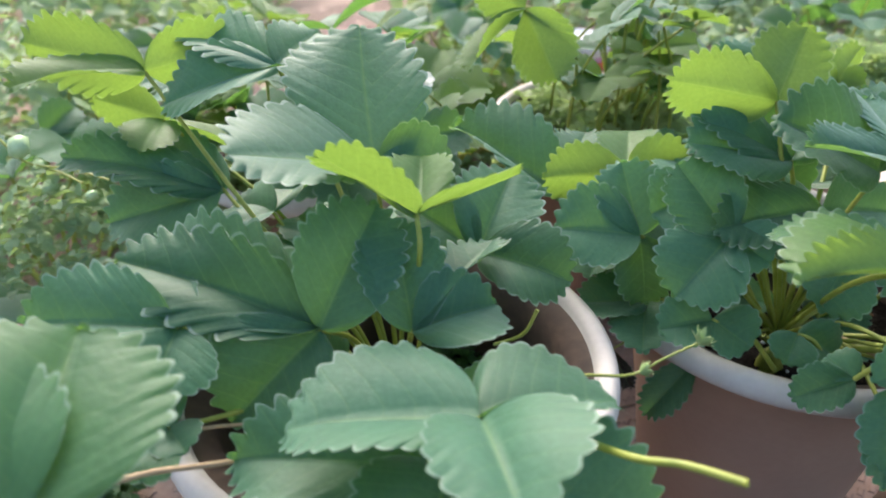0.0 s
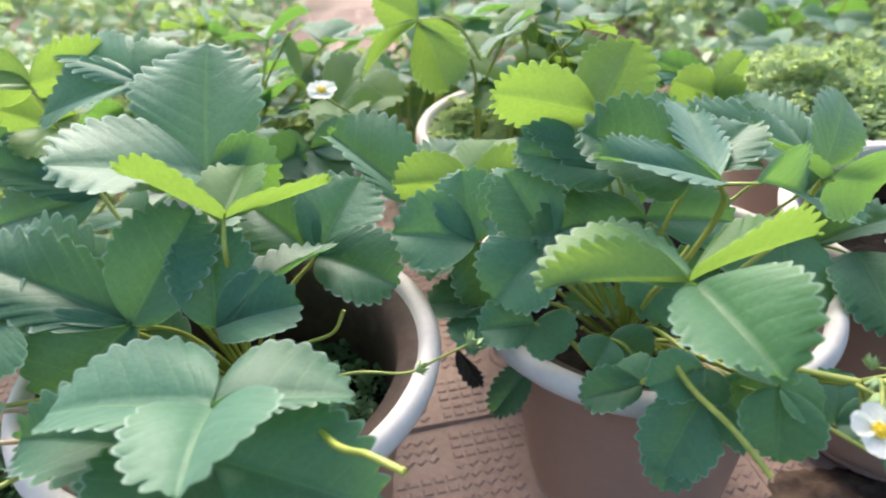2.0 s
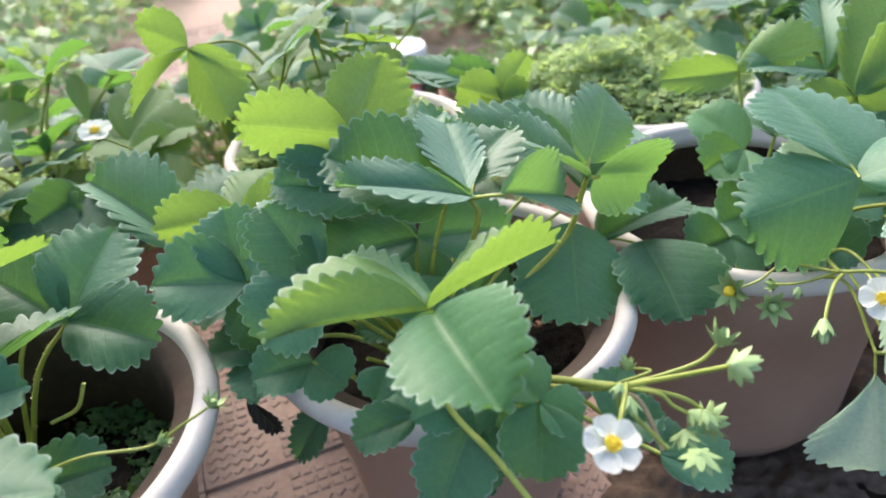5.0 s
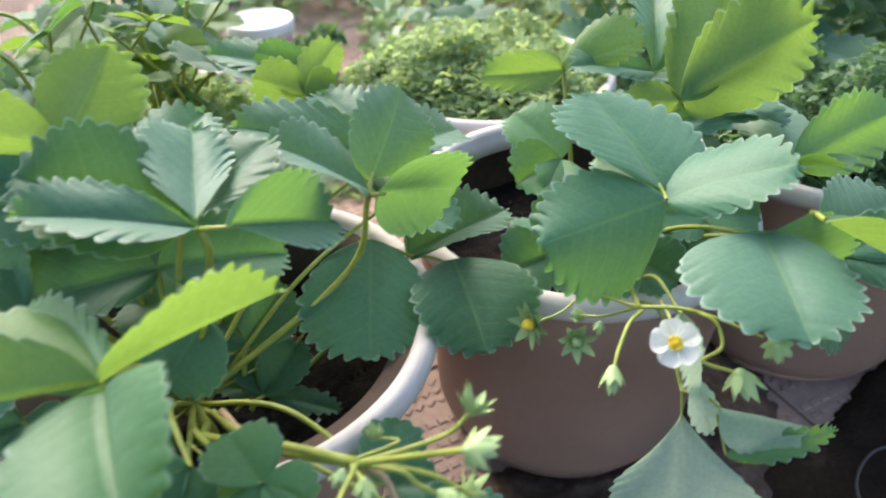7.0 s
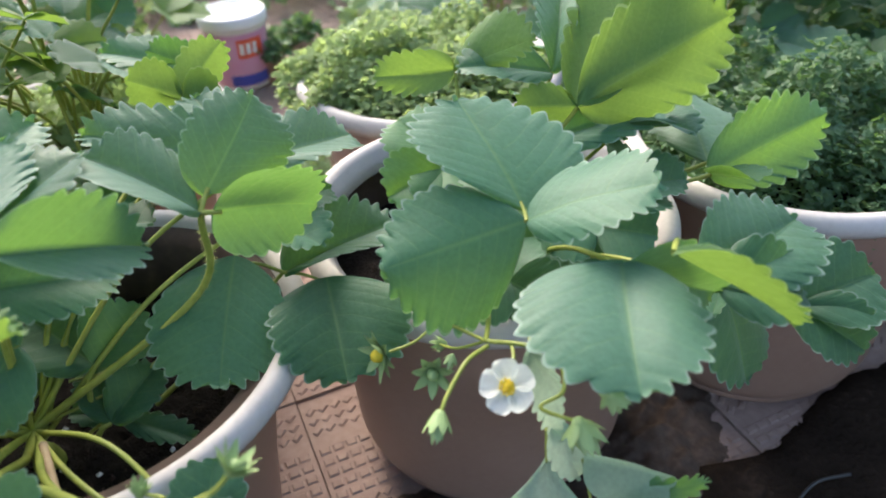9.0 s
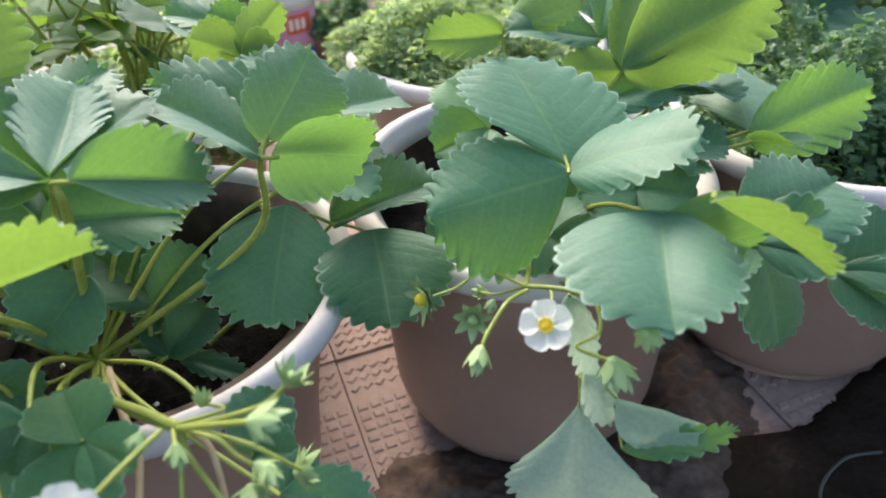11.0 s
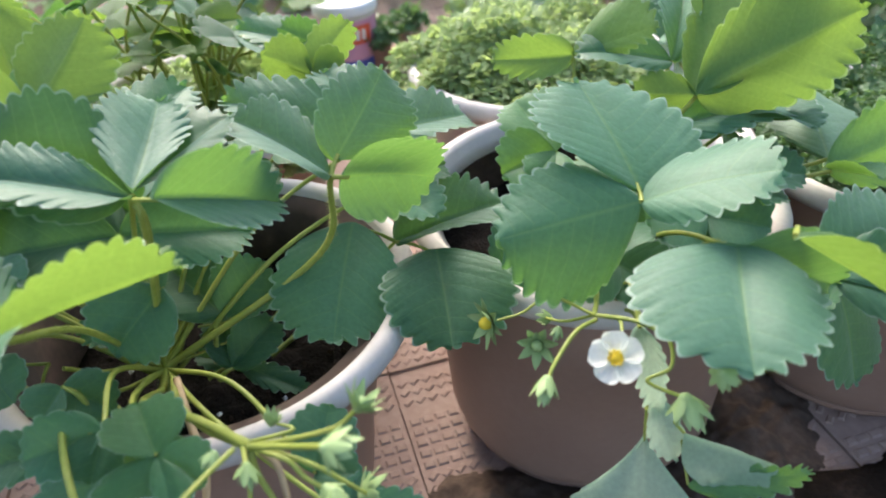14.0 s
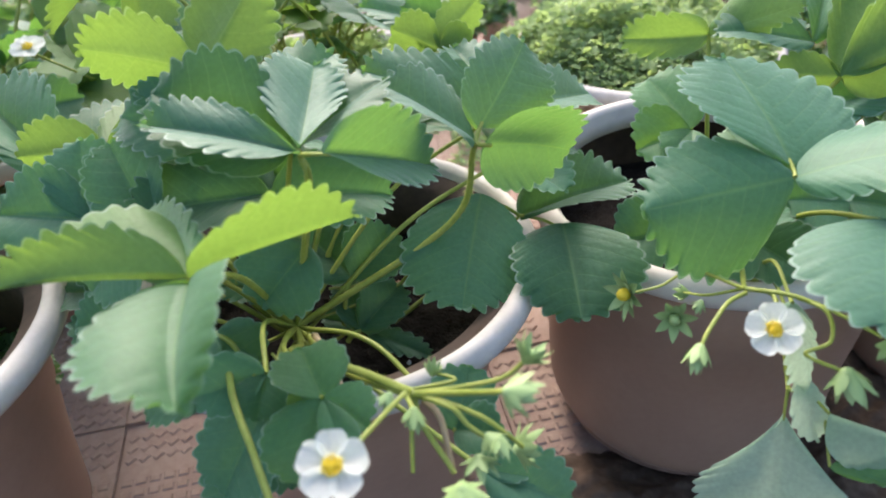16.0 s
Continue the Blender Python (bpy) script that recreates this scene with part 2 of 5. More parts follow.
def tube(name, points, r0, r1, mat, sides=8, hairs=0, seed=0, steps=10):
    """A tapering round stem along a smooth line, with fine hairs where asked."""
    line = bend(points, steps)
    verts, faces = [], []
    up = Vector((0.3, -0.8, 0.52)).normalized()
    rnd = random.Random(seed)
    rings = []
    for i, q in enumerate(line):
        d = (line[min(i + 1, len(line) - 1)] - line[max(i - 1, 0)]).normalized()
        x = d.cross(up).normalized()
        y = d.cross(x)
        r = r0 + (r1 - r0) * i / (len(line) - 1)
        rings.append((q, x, y, r, d))
        for k in range(sides):
            a = 2 * math.pi * k / sides
            verts.append(q + (x * math.cos(a) + y * math.sin(a)) * r)
    for i in range(len(line) - 1):
        for k in range(sides):
            a, b = i * sides + k, i * sides + (k + 1) % sides
            faces.append((a, b, b + sides, a + sides))
    faces.append(tuple(range(sides)))
    faces.append(tuple(len(verts) - 1 - k for k in range(sides)))
    for _ in range(hairs):
        q, x, y, r, d = rings[rnd.randrange(1, len(rings) - 1)]
        a = rnd.uniform(0, 2 * math.pi)
        w = x * math.cos(a) + y * math.sin(a)
        s = w.cross(d) * 0.00022
        q = q + d * rnd.uniform(-0.003, 0.003)
        n = len(verts)
        verts += [q + w * r * 0.8 + s, q + w * r * 0.8 - s, q + w * (r + rnd.uniform(0.0012, 0.0024)) + d * rnd.uniform(-0.0006, 0.0006)]
        faces.append((n, n + 1, n + 2))
    return mesh_from(name, verts, faces, mat)


def leaflet_mesh(length, wings, mat, arch=0.12, teeth=9, seed=0, cols=7, bite=0.062, wave=0.040, inner=0, most=0.68):
    """A toothed leaflet along +y, its upper face to +z. wings: for the halves at +x and at -x, the widest point's (x, share of the length, z).
    arch: how far the midrib rises between base and tip; inner: the side (+1, -1) whose base is cut back, as on a leaf's outer leaflets; most: the largest share."""
    rnd = random.Random(seed)
    p1, p2, p3, p4 = (rnd.uniform(0, 6.28) for _ in range(4))
    skew = rnd.uniform(-0.04, 0.04)
    per = 8
    rows = teeth * per
    s = np.linspace(0, 1, rows + 1)
    phi = np.pi * s
    sine = np.clip(np.sin(phi), 0.0, 1.0)
    verts, uvs = np.zeros((rows + 1, 2 * cols + 1, 3)), np.zeros((rows + 1, 2 * cols + 1, 2))
    for side, (wx, share, wz) in zip((1, -1), wings):
        wide = max(0.12 * length, math.hypot(wx, wz))
        cx, cz = wx / math.hypot(wx, wz), wz / math.hypot(wx, wz)
        share = min(most, max(0.42, share))
        base = 0.84 if inner == -side else 1.25 if inner == side else 1.0
        power = np.where(s < 0.5, base + (0.86 - base) * np.clip(s / 0.5, 0, 1) ** 2, 0.84 + 0.04 * (s - 0.5))
        ye = length * ((1 - np.cos(phi)) / 2) ** (math.log(share) / math.log(0.5))
        xe = wide * sine ** power
        ym = length * np.clip(ye / length, 0, 1) ** 2.9
        grow = np.clip((ye / length - 0.16) / 0.2, 0, 1)
        # rounded teeth that lean towards the tip, of uneven size, parted by sharp notches
        u = (s * teeth + 0.5 + 0.10 * np.sin(p3 + side * 2.0 + 5.0 * s)) % 1.0
        tooth = 1 - np.abs(2 * u ** 0.72 - 1) ** 1.65 - 0.55
        jag = bite * length * tooth * grow * (0.9 + 0.35 * np.sin(p2 + side + np.floor(s * teeth + 0.5) * 2.3))
        fx, fy = np.sin(phi * 0.8 + 0.15), np.clip(-np.cos(phi), -0.2, 1) * 0.8 + 0.5
        for k in range(cols + 1):
            t = k / cols
            x = xe * t + jag * fx * t ** 5
            y = ym + (ye - ym) * t ** 1.15 + jag * fy * t ** 5
            rise = 0.34 * xe * t * (1 - t) * (1.0 - 0.3 * t)
            rise = rise + 0.0009 * length * (np.abs(np.sin(np.pi * teeth * s)) - 0.6) * math.sin(math.pi * min(1.0, 0.12 + 0.88 * t)) ** 0.8 * grow
            rise = rise + wave * length * t * t * np.sin(s * 8.0 + p1 + (p2 if side > 0 else 0.0)) + 0.12 * jag * math.sin(p4 + side) * t ** 5
            rise = rise + 0.010 * length * np.sin(5.1 * x / length + p2) * np.sin(6.3 * y / length + p3)
            i = cols + side * k
            verts[:, i, 0] = side * (cx * side * x) - side * cz * rise + skew * length * (y / length) * (1 - y / length) * 1.5
            verts[:, i, 1] = y
            verts[:, i, 2] = cz * x + abs(cx) * rise + arch * length * (y / length - (y / length) ** 2)
            uvs[:, i, 0], uvs[:, i, 1] = 0.5 + 0.5 * side * t, s * teeth / 9
    n = 2 * cols + 1
    faces = [(j * n + k, j * n + k + 1, (j + 1) * n + k + 1, (j + 1) * n + k) for j in range(rows) for k in range(n - 1)]
    return mesh_from("leaflet", verts.reshape(-1, 3).tolist(), faces, mat, uvs.reshape(-1, 2))


def even_wings(width, cup, folded=0.0, share=0.55):
    """Both halves of a leaflet of that width, turned up by cup; folded: how much more the half at +x is turned up."""
    return (width / 2, share, cup * width / 2 * (1 + folded)), (-width / 2, share, cup * width / 2 * (1 - folded))


def along(base, tip, normal):
    """The pose of a leaflet at base that points to tip with its upper face to normal."""
    y = (Vector(tip) - Vector(base)).normalized()
    x = y.cross(Vector(normal)).normalized()
    z = x.cross(y)
    return Matrix.Translation(base) @ Matrix((x, y, z)).transposed().to_4x4()


COUNT = [0]


def leaf(plant, root, hub, leaflets, mat=None, sag=0.02, stem=0.0014, hairs=0, label="", via=None):
    """A leaf of a strawberry plant: a stalk from root to hub and its leaflets, given by (tip, normal, width[, cup, curl, folded]),
    or by the tip and the widest points of both halves: (tip, edge, edge[, base[, arch[, most]]]); most: how near the tip the widest points may lie."""
    mat = mat or LEAF
    COUNT[0] += 1
    seed = COUNT[0] * 17
    r, h = Vector(root), Vector(hub)
    mid = Vector(via) if via else r.lerp(h, 0.5) + Vector((0, 0, 0.3 * sag * min(1.0, (h - r).length / 0.08))) + (h - r).cross(Vector((0, 0, 1))) * (0.07 * math.sin(seed * 1.3)) + Vector((0, 0, min(0.012, 0.13 * (h - r).length)))
    stalk = part("leaf", tube("leaf_stalk", [r, mid, h], stem * 1.15, stem * 0.85, STEM, hairs=hairs, seed=seed), plant, label or "three-part toothed leaf on a hairy green stalk")
    ways = [(Vector(spec[0]) - h).normalized() for spec in leaflets]
    for i, spec in enumerate(leaflets):
        tip, base, arch = Vector(spec[0]), h, 0.12
        if isinstance(spec[2], tuple):
            base = Vector(spec[3]) if len(spec) > 3 and spec[3] else h
            arch = spec[4] if len(spec) > 4 else 0.12
            e, f = Vector(spec[1]) - base, Vector(spec[2]) - base
            y = (tip - base).normalized()
            x = (e - f) - y * (e - f).dot(y)
            if x.cross(y).dot(Vector((0, -0.2, 1))) < 0:
                e, f, x = f, e, -x
            x.normalize()
            z, span = x.cross(y), (tip - base).length
            normal = z
            wings = [(w.dot(x), w.dot(y) / span, w.dot(z)) for w in (e, f)]
            if (base - h).length > 0.004:
                part("leaflet_stalk", tube("leaflet_stalk", [h, h.lerp(base, 0.5), base + y * 0.004], stem * 0.8, stem * 0.6, STEM, seed=seed), stalk)
        else:
            _, normal, width, cup, arch, folded = tuple(spec) + (0.25, 0.12, 0.0)[len(spec) - 3:]
            span, wings = (tip - h).length, even_wings(width, cup, folded)
            y = (tip - h).normalized()
            x = y.cross(Vector(normal)).normalized()
        rest = sum((w for k, w in enumerate(ways) if k != i), Vector())
        lean = x.dot(rest) / max(1, len(ways) - 1)
        inner = 0 if abs(lean) < 0.45 else 1 if lean > 0 else -1
        me = leaflet_mesh(span, wings, mat, arch, teeth=13 if span > 0.060 else 11 if span > 0.045 else 9 if span > 0.032 else 7, seed=seed + i, inner=inner, most=spec[5] if isinstance(spec[2], tuple) and len(spec) > 5 else 0.68)
        part("leaflet", me, stalk, m=along(base, tip, normal))
    return stalk


# ---- pots ----

def pot_body(foot, top, mat):
    """A tapering pot wall with an inner face and a rounded foot, from the radius at its foot to the one under the rim."""
    def wall(z):
        return foot + (top - foot) * (z - 0.031) / 0.161
    body = [(0.0, 0.004), (foot - 0.030, 0.002), (foot - 0.024, 0.001), (foot - 0.016, 0.004), (foot - 0.009, 0.010), (foot - 0.0035, 0.019), (foot, 0.031), (wall(0.085) - 0.0015, 0.085), (wall(0.150), 0.150), (top, 0.192), (0.1150, 0.1985)]
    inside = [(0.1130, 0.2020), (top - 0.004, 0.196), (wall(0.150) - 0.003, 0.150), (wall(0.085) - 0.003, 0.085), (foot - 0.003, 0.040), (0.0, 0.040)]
    return mesh_from("pot_body", *lathe(body, 80, wobble=0.003), mat), mesh_from("pot_lining", *lathe(inside, 80, wobble=0.003), POT_SHADED)


SLIM, STOUT, SLIM_PALE = pot_body(0.0800, 0.1040, POT), pot_body(0.1060, 0.1190, POT), pot_body(0.0885, 0.1125, POT_PALE)
RIM = mesh_from("pot_rim", *lathe([(0.1125, 0.193), (0.1180, 0.1915), (0.1230, 0.1930), (0.1256, 0.1965), (0.1265, 0.2005), (0.1256, 0.2050), (0.1230, 0.2085), (0.1195, 0.2098),
                                   (0.1158, 0.2085), (0.1135, 0.2055), (0.1122, 0.2000), (0.1060, 0.193), (0.1125, 0.193)], 96, wobble=0.003), POT_RIM)


def soil_mesh(radius, seed, mound=0.006, grit=0.0035):
    verts, faces = [(0, 0, mound)], []
    rings, sides = 26, 72
    for i in range(1, rings + 1):
        r = radius * i / rings
        for k in range(sides):
            a = 2 * math.pi * k / sides
            p = Vector((r * math.cos(a), r * math.sin(a), seed * 1.7))
            z = mound * (1 - (i / rings) ** 2) + grit * noise.noise(p * 60) + 1.4 * grit * noise.noise(p * 150)
            verts.append((p.x, p.y, z))
    for k in range(sides):
        faces.append((0, 1 + k, 1 + (k + 1) % sides))
    for i in range(rings - 1):
        for k in range(sides):
            a, b = 1 + i * sides + k, 1 + i * sides + (k + 1) % sides
            faces.append((a, a + sides, b + sides, b))
    return mesh_from("soil", verts, faces, SOIL)


def plant_pot(at, label, turn=0.0, soil_z=0.150, seed=0, group="plant pots", body=None, foot=0.080, soil_r=0.0955):
    p = thing("plant_pot", label, "plant pot", group)
    p.matrix_basis = pose(*at, 0, 0, turn)
    body = body or SLIM
    part("body", body[0], p, "pinkish plastic pot wall, sunlight painted into its tone" if body == SLIM_PALE else "mauve-brown plastic pot wall")
    part("inner_wall", body[1], p, "brown inner wall, shade painted into its colour")
    part("rim", RIM, p, "faded pale grey rolled rim")
    v, f = lathe([(foot - 0.026, 0.0), (foot - 0.016, 0.0005), (foot - 0.0125, 0.002), (foot - 0.0120, 0.0055), (foot - 0.0150, 0.0095)], 120, wobble=0.006, seed=seed * 1.7)
    v = [(x * (1 + 0.02 * max(0.0, lip)), y * (1 + 0.02 * max(0.0, lip)), z + (0.0060 * lip if z > 0.005 else 0.0)) for x, y, z in v for lip in (noise.noise(Vector((x * 38, y * 38, seed))),)]
    part("foot", mesh_from("pot_foot", v, f, POT), p, "uneven lip at the pot's foot")
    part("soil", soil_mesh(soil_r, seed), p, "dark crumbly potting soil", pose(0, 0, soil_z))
    return p


# ---- setting ----
GX, GY = Vector((math.cos(radians(15)), math.sin(radians(15)), 0)), Vector((-math.sin(radians(15)), math.cos(radians(15)), 0))
CORNER, PITCH = Vector((0.311, 0.512, 0)), 0.318


def grid_place(u, v, z=0.0):
    return CORNER + GX * u + GY * v + Vector((0, 0, z))


def sheet(name, x0, x1, y0, y1, nx, ny, mat, height, label, category):
    verts = [(x0 + (x1 - x0) * i / nx, y0 + (y1 - y0) * j / ny, 0) for j in range(ny + 1) for i in range(nx + 1)]
    verts = [(x, y, height(x, y)) for x, y, _ in verts]
    faces = [(j * (nx + 1) + i, j * (nx + 1) + i + 1, (j + 1) * (nx + 1) + i + 1, (j + 1) * (nx + 1) + i) for j in range(ny) for i in range(nx)]
    return tagged(part(name, mesh_from(name, verts, faces, mat), None), label, category, kind="structure")


sheet("ground", -60, 60, -30, 90, 120, 120, GROUND, lambda x, y: -0.05, "dry reddish bare ground", "ground")


def bed_height(x, y):
    out = (x - 0.54) * 0.397 - (y - 0.372) * 0.918 - 0.030 * min(1.0, max(0.0, (x - 0.57) / 0.10)) + 0.02 * noise.noise(Vector((x * 7, y * 7, 5)))
    rise = min(1.0, max(0.0, (out + 0.02) / 0.035))
    return -0.045 + 0.049 * rise * rise * (3 - 2 * rise) + rise * (0.010 * noise.noise(Vector((x * 9, y * 9, 0))) + 0.005 * noise.noise(Vector((x * 40, y * 40, 3))))


sheet("soil_bed", -1.3, 2.2, -1.3, 1.1, 220, 150, EARTH, bed_height, "dark earth in front of the paving", "soil")


def tile_mesh(depth=0.3176, seed=0):
    """One cement parking tile: a slab with softened edges and rows of small raised bars, in diagonal fields."""
    w = 0.3176
    verts, faces = [], []

    def block(x0, x1, y0, y1, z0, z1, inset, turn=0.0, centre=(0, 0)):
        n = len(verts)
        c, s = math.cos(turn), math.sin(turn)
        for (a, b, z, i) in ((x0, y0, z0, 0), (x1, y0, z0, 0), (x1, y1, z0, 0), (x0, y1, z0, 0),
                             (x0 + inset, y0 + inset, z1, 0), (x1 - inset, y0 + inset, z1, 0), (x1 - inset, y1 - inset, z1, 0), (x0 + inset, y1 - inset, z1, 0)):
            verts.append((centre[0] + a * c - b * s, centre[1] + a * s + b * c, z))
        for f in ((4, 5, 6, 7), (0, 1, 5, 4), (1, 2, 6, 5), (2, 3, 7, 6), (3, 0, 4, 7)):
            faces.append(tuple(n + k for k in f))

    block(-w / 2, w / 2, 0, depth, -0.03, -0.0014, 0.0004)
    rnd = random.Random(seed)
    cell = 0.0113
    n_cells = int(w / cell)
    for i in range(n_cells):
        for j in range(int((depth - 0.006) / cell)):
            x, y = -w / 2 + 0.003 + (i + 0.5) * (w - 0.006) / n_cells, 0.003 + (j + 0.5) * cell
            if abs(x) < 0.030 and abs((y % 0.156) - 0.078) < 0.030:
                continue
            field = (i // 6 + j // 6) % 2
            if (i % 6 == 5 and not field) or (j % 6 == 5 and field):
                continue
            block(*((-0.0048, 0.0048, -0.0037, 0.0037) if field else (-0.0047, 0.0047, -0.0030, 0.0030)), -0.0016, -0.0001 + rnd.uniform(-0.0004, 0.0003), 0.0013, 0.0 if field else 0.7, (x, y))
    # round boss in each half
    for cy in ([0.078, 0.234] if depth > 0.3 else [0.078]):
        v, f = lathe([(0.0, 0.0004), (0.010, 0.0004), (0.0115, -0.0016), (0.018, -0.0016), (0.0195, 0.0004), (0.024, 0.0004), (0.0255, -0.0016)], 24)
        n = len(verts)
        verts.extend((x, y + cy, z) for x, y, z in v)
        faces.extend(tuple(n + k for k in q) for q in f)
    return mesh_from("tile", verts, faces, TILE, smooth=False)


floor = tagged(new("floor"), "paving of dusty pink patterned cement tiles", "floor", kind="structure")
WHOLE = tile_mesh()
for j in range(-1, 5):
    for i in range(-6, 5):
        p = grid_place((i + 0.5) * PITCH, j * PITCH + 0.0005, 0.0015 * math.sin(i * 5.1 + j * 3.3) - 0.0015)
        part("tile", WHOLE, floor, m=Matrix.Translation(p) @ pose(0, 0, 0, 0.3 * math.sin(i * 2.2 + j), 0.3 * math.cos(i + 2.7 * j), 15))


def foliage(name, places, mat, size, label, category, seed=0, flat=0.5, kind="stuff", lobes=1):
    """One mesh of many small folded leaves at the given places."""
    rnd = random.Random(seed)
    verts, faces, uvs = [], [], []
    for q in places:
        s = rnd.uniform(*size)
        a, e = rnd.uniform(0, 2 * math.pi), rnd.uniform(-0.4, 0.9)
        d = Vector((math.cos(a) * math.cos(e), math.sin(a) * math.cos(e), math.sin(e)))
        nrm = Vector((rnd.gauss(0, flat), rnd.gauss(0, flat), 1)).normalized()
        x = d.cross(nrm).normalized()
        z = x.cross(d)
        for k in range(lobes):
            turn = 0 if lobes == 1 else (k - (lobes - 1) / 2) * 1.15
            dd = d * math.cos(turn) + x * math.sin(turn)
            xx = x * math.cos(turn) - d * math.sin(turn)
            w = s * rnd.uniform(0.30, 0.44)
            n = len(verts)
            b = Vector(q)
            verts += [b, b + dd * s * 0.35 + xx * w + z * 0.18 * s, b + dd * s * 0.8 + xx * w * 0.7 + z * 0.1 * s, b + dd * s - z * 0.1 * s,
                      b + dd * s * 0.8 - xx * w * 0.7 + z * 0.1 * s, b + dd * s * 0.35 - xx * w + z * 0.18 * s, b + dd * s * 0.55]
            uvs += [(0.5, 0), (1, .35), (1, .8), (.5, 1), (0, .8), (0, .35), (.5, .55)]
            faces += [(n, n + 1, n + 6), (n + 1, n + 2, n + 6), (n + 2, n + 3, n + 6), (n + 3, n + 4, n + 6), (n + 4, n + 5, n + 6), (n + 5, n, n + 6)]
    return tagged(part(name, mesh_from(name, verts, faces, mat, uvs), None), label, category, kind=kind)


def mortar_height(x, y):
    """Spilled mortar heaped round the foot of the pot at the paving's edge, thinning out to nothing."""
    d = math.hypot(x - 0.474, y - 0.472)
    side = (x - 0.474) * 0.55 - (y - 0.472) * 0.83
    body = max(0.0, 1 - max(0.135 - d, 0.85 * (d - 0.135)) / 0.075) * min(1.0, max(0.0, (side + 0.02) / 0.06))
    lumps = noise.noise(Vector((x * 55, y * 55, 2))) + 0.7 * noise.noise(Vector((x * 120, y * 120, 7)))
    return -0.012 + body * (0.027 + 0.008 * lumps)


sheet("mortar_spill", 0.25, 0.72, 0.24, 0.56, 190, 130, MORTAR, mortar_height, "rough spilled mortar round the foot of a pot", "mortar")


# ---- pots in their rows ----
A, B, C, E_ = (-0.036, 0.298), (0.2275, 0.3925), (0.474, 0.472), (0.722, 0.520)
A2, B2, D, E2 = (-0.120, 0.620), (0.165, 0.665), (0.470, 0.715), (0.730, 0.790)
for i, (q, text) in enumerate(((A, "mauve-brown plastic pot with a pale rim on the paving"), (B, "mauve-brown plastic pot with a pale rim on the paving"),
                               (C, "mauve-brown plastic pot with a pale rim on the paving"), (E_, "mauve-brown plastic pot with a pale rim at the paving's edge"),
                               (A2, "plastic pot of fine herbs in the back row"), (B2, "plastic pot of strawberries in the back row"),
                               (D, "pinkish pot, coloured as sunlit, with a frilly herb in the back row"))):
    kind = {A: (SLIM, 0.080, 0.0925), C: (STOUT, 0.106, 0.1125), E_: (STOUT, 0.106, 0.1125), D: (SLIM_PALE, 0.0885, 0.1045)}.get(q, (SLIM, 0.080, 0.0955))
    plant_pot((*q, 0.013 if q == A else 0.0), text, 40.0 * i, 0.132 if q == A else 0.155, i, body=kind[0], foot=kind[1], soil_r=kind[2])

# ---- plants ----


def stalk(plant, name, points, r0, r1, mat, hairs=0):
    COUNT[0] += 1
    return part(name, tube(name, points, r0, r1, mat, hairs=hairs, seed=COUNT[0]), plant)


def facing(at, normal, turn=0.0):
    return Matrix.Translation(at) @ Vector(normal).to_track_quat("Z", "Y").to_matrix().to_4x4() @ pose(0, 0, 0, 0, 0, turn)


def sepal_mesh(length, width, seed=0, lift=0.35):
    verts, faces, uvs = [], [], []
    for j in range(6):
        s = j / 5
        w = width / 2 * math.sin(math.pi * (0.18 + 0.82 * s)) ** 0.8 * (1 - 0.2 * s)
        z = lift * length * s * s
        for k in (-1, 0, 1):
            verts.append((k * w, length * s, z + abs(k) * w * 0.35))
            uvs.append((0.5 + 0.5 * k, s))
    for j in range(5):
        for k in range(2):
            a = j * 3 + k
            faces.append((a, a + 1, a + 4, a + 3))
    return mesh_from("sepal", verts, faces, SEPAL, uvs)


def petal_mesh(r, seed):
    rnd = random.Random(seed)
    verts, faces, uvs = [], [], []
    cols = 4
    bulge = rnd.uniform(0.9, 1.08)
    for j in range(9):
        s = j / 8
        w = 0.545 * r * bulge * math.sqrt(max(0.0, 1 - ((s - 0.55) / 0.56) ** 2)) * (0.75 + 0.25 * s) + 0.02 * r
        for k in range(-cols, cols + 1):
            t = k / cols
            y = r * (0.20 + 0.84 * s) - 0.05 * r * t * t * s
            z = 0.16 * r * t * t + 0.12 * r * s * s * (1 - 0.6 * abs(t)) + 0.03 * r * math.sin(5 * t + seed)
            verts.append((w * t, y, z))
            uvs.append((0.5 + 0.5 * t, s))
    n = 2 * cols + 1
    for j in range(8):
        for k in range(n - 1):
            a = j * n + k
            faces.append((a, a + 1, a + n + 1, a + n))
    return mesh_from("petal", verts, faces, PETAL, uvs)


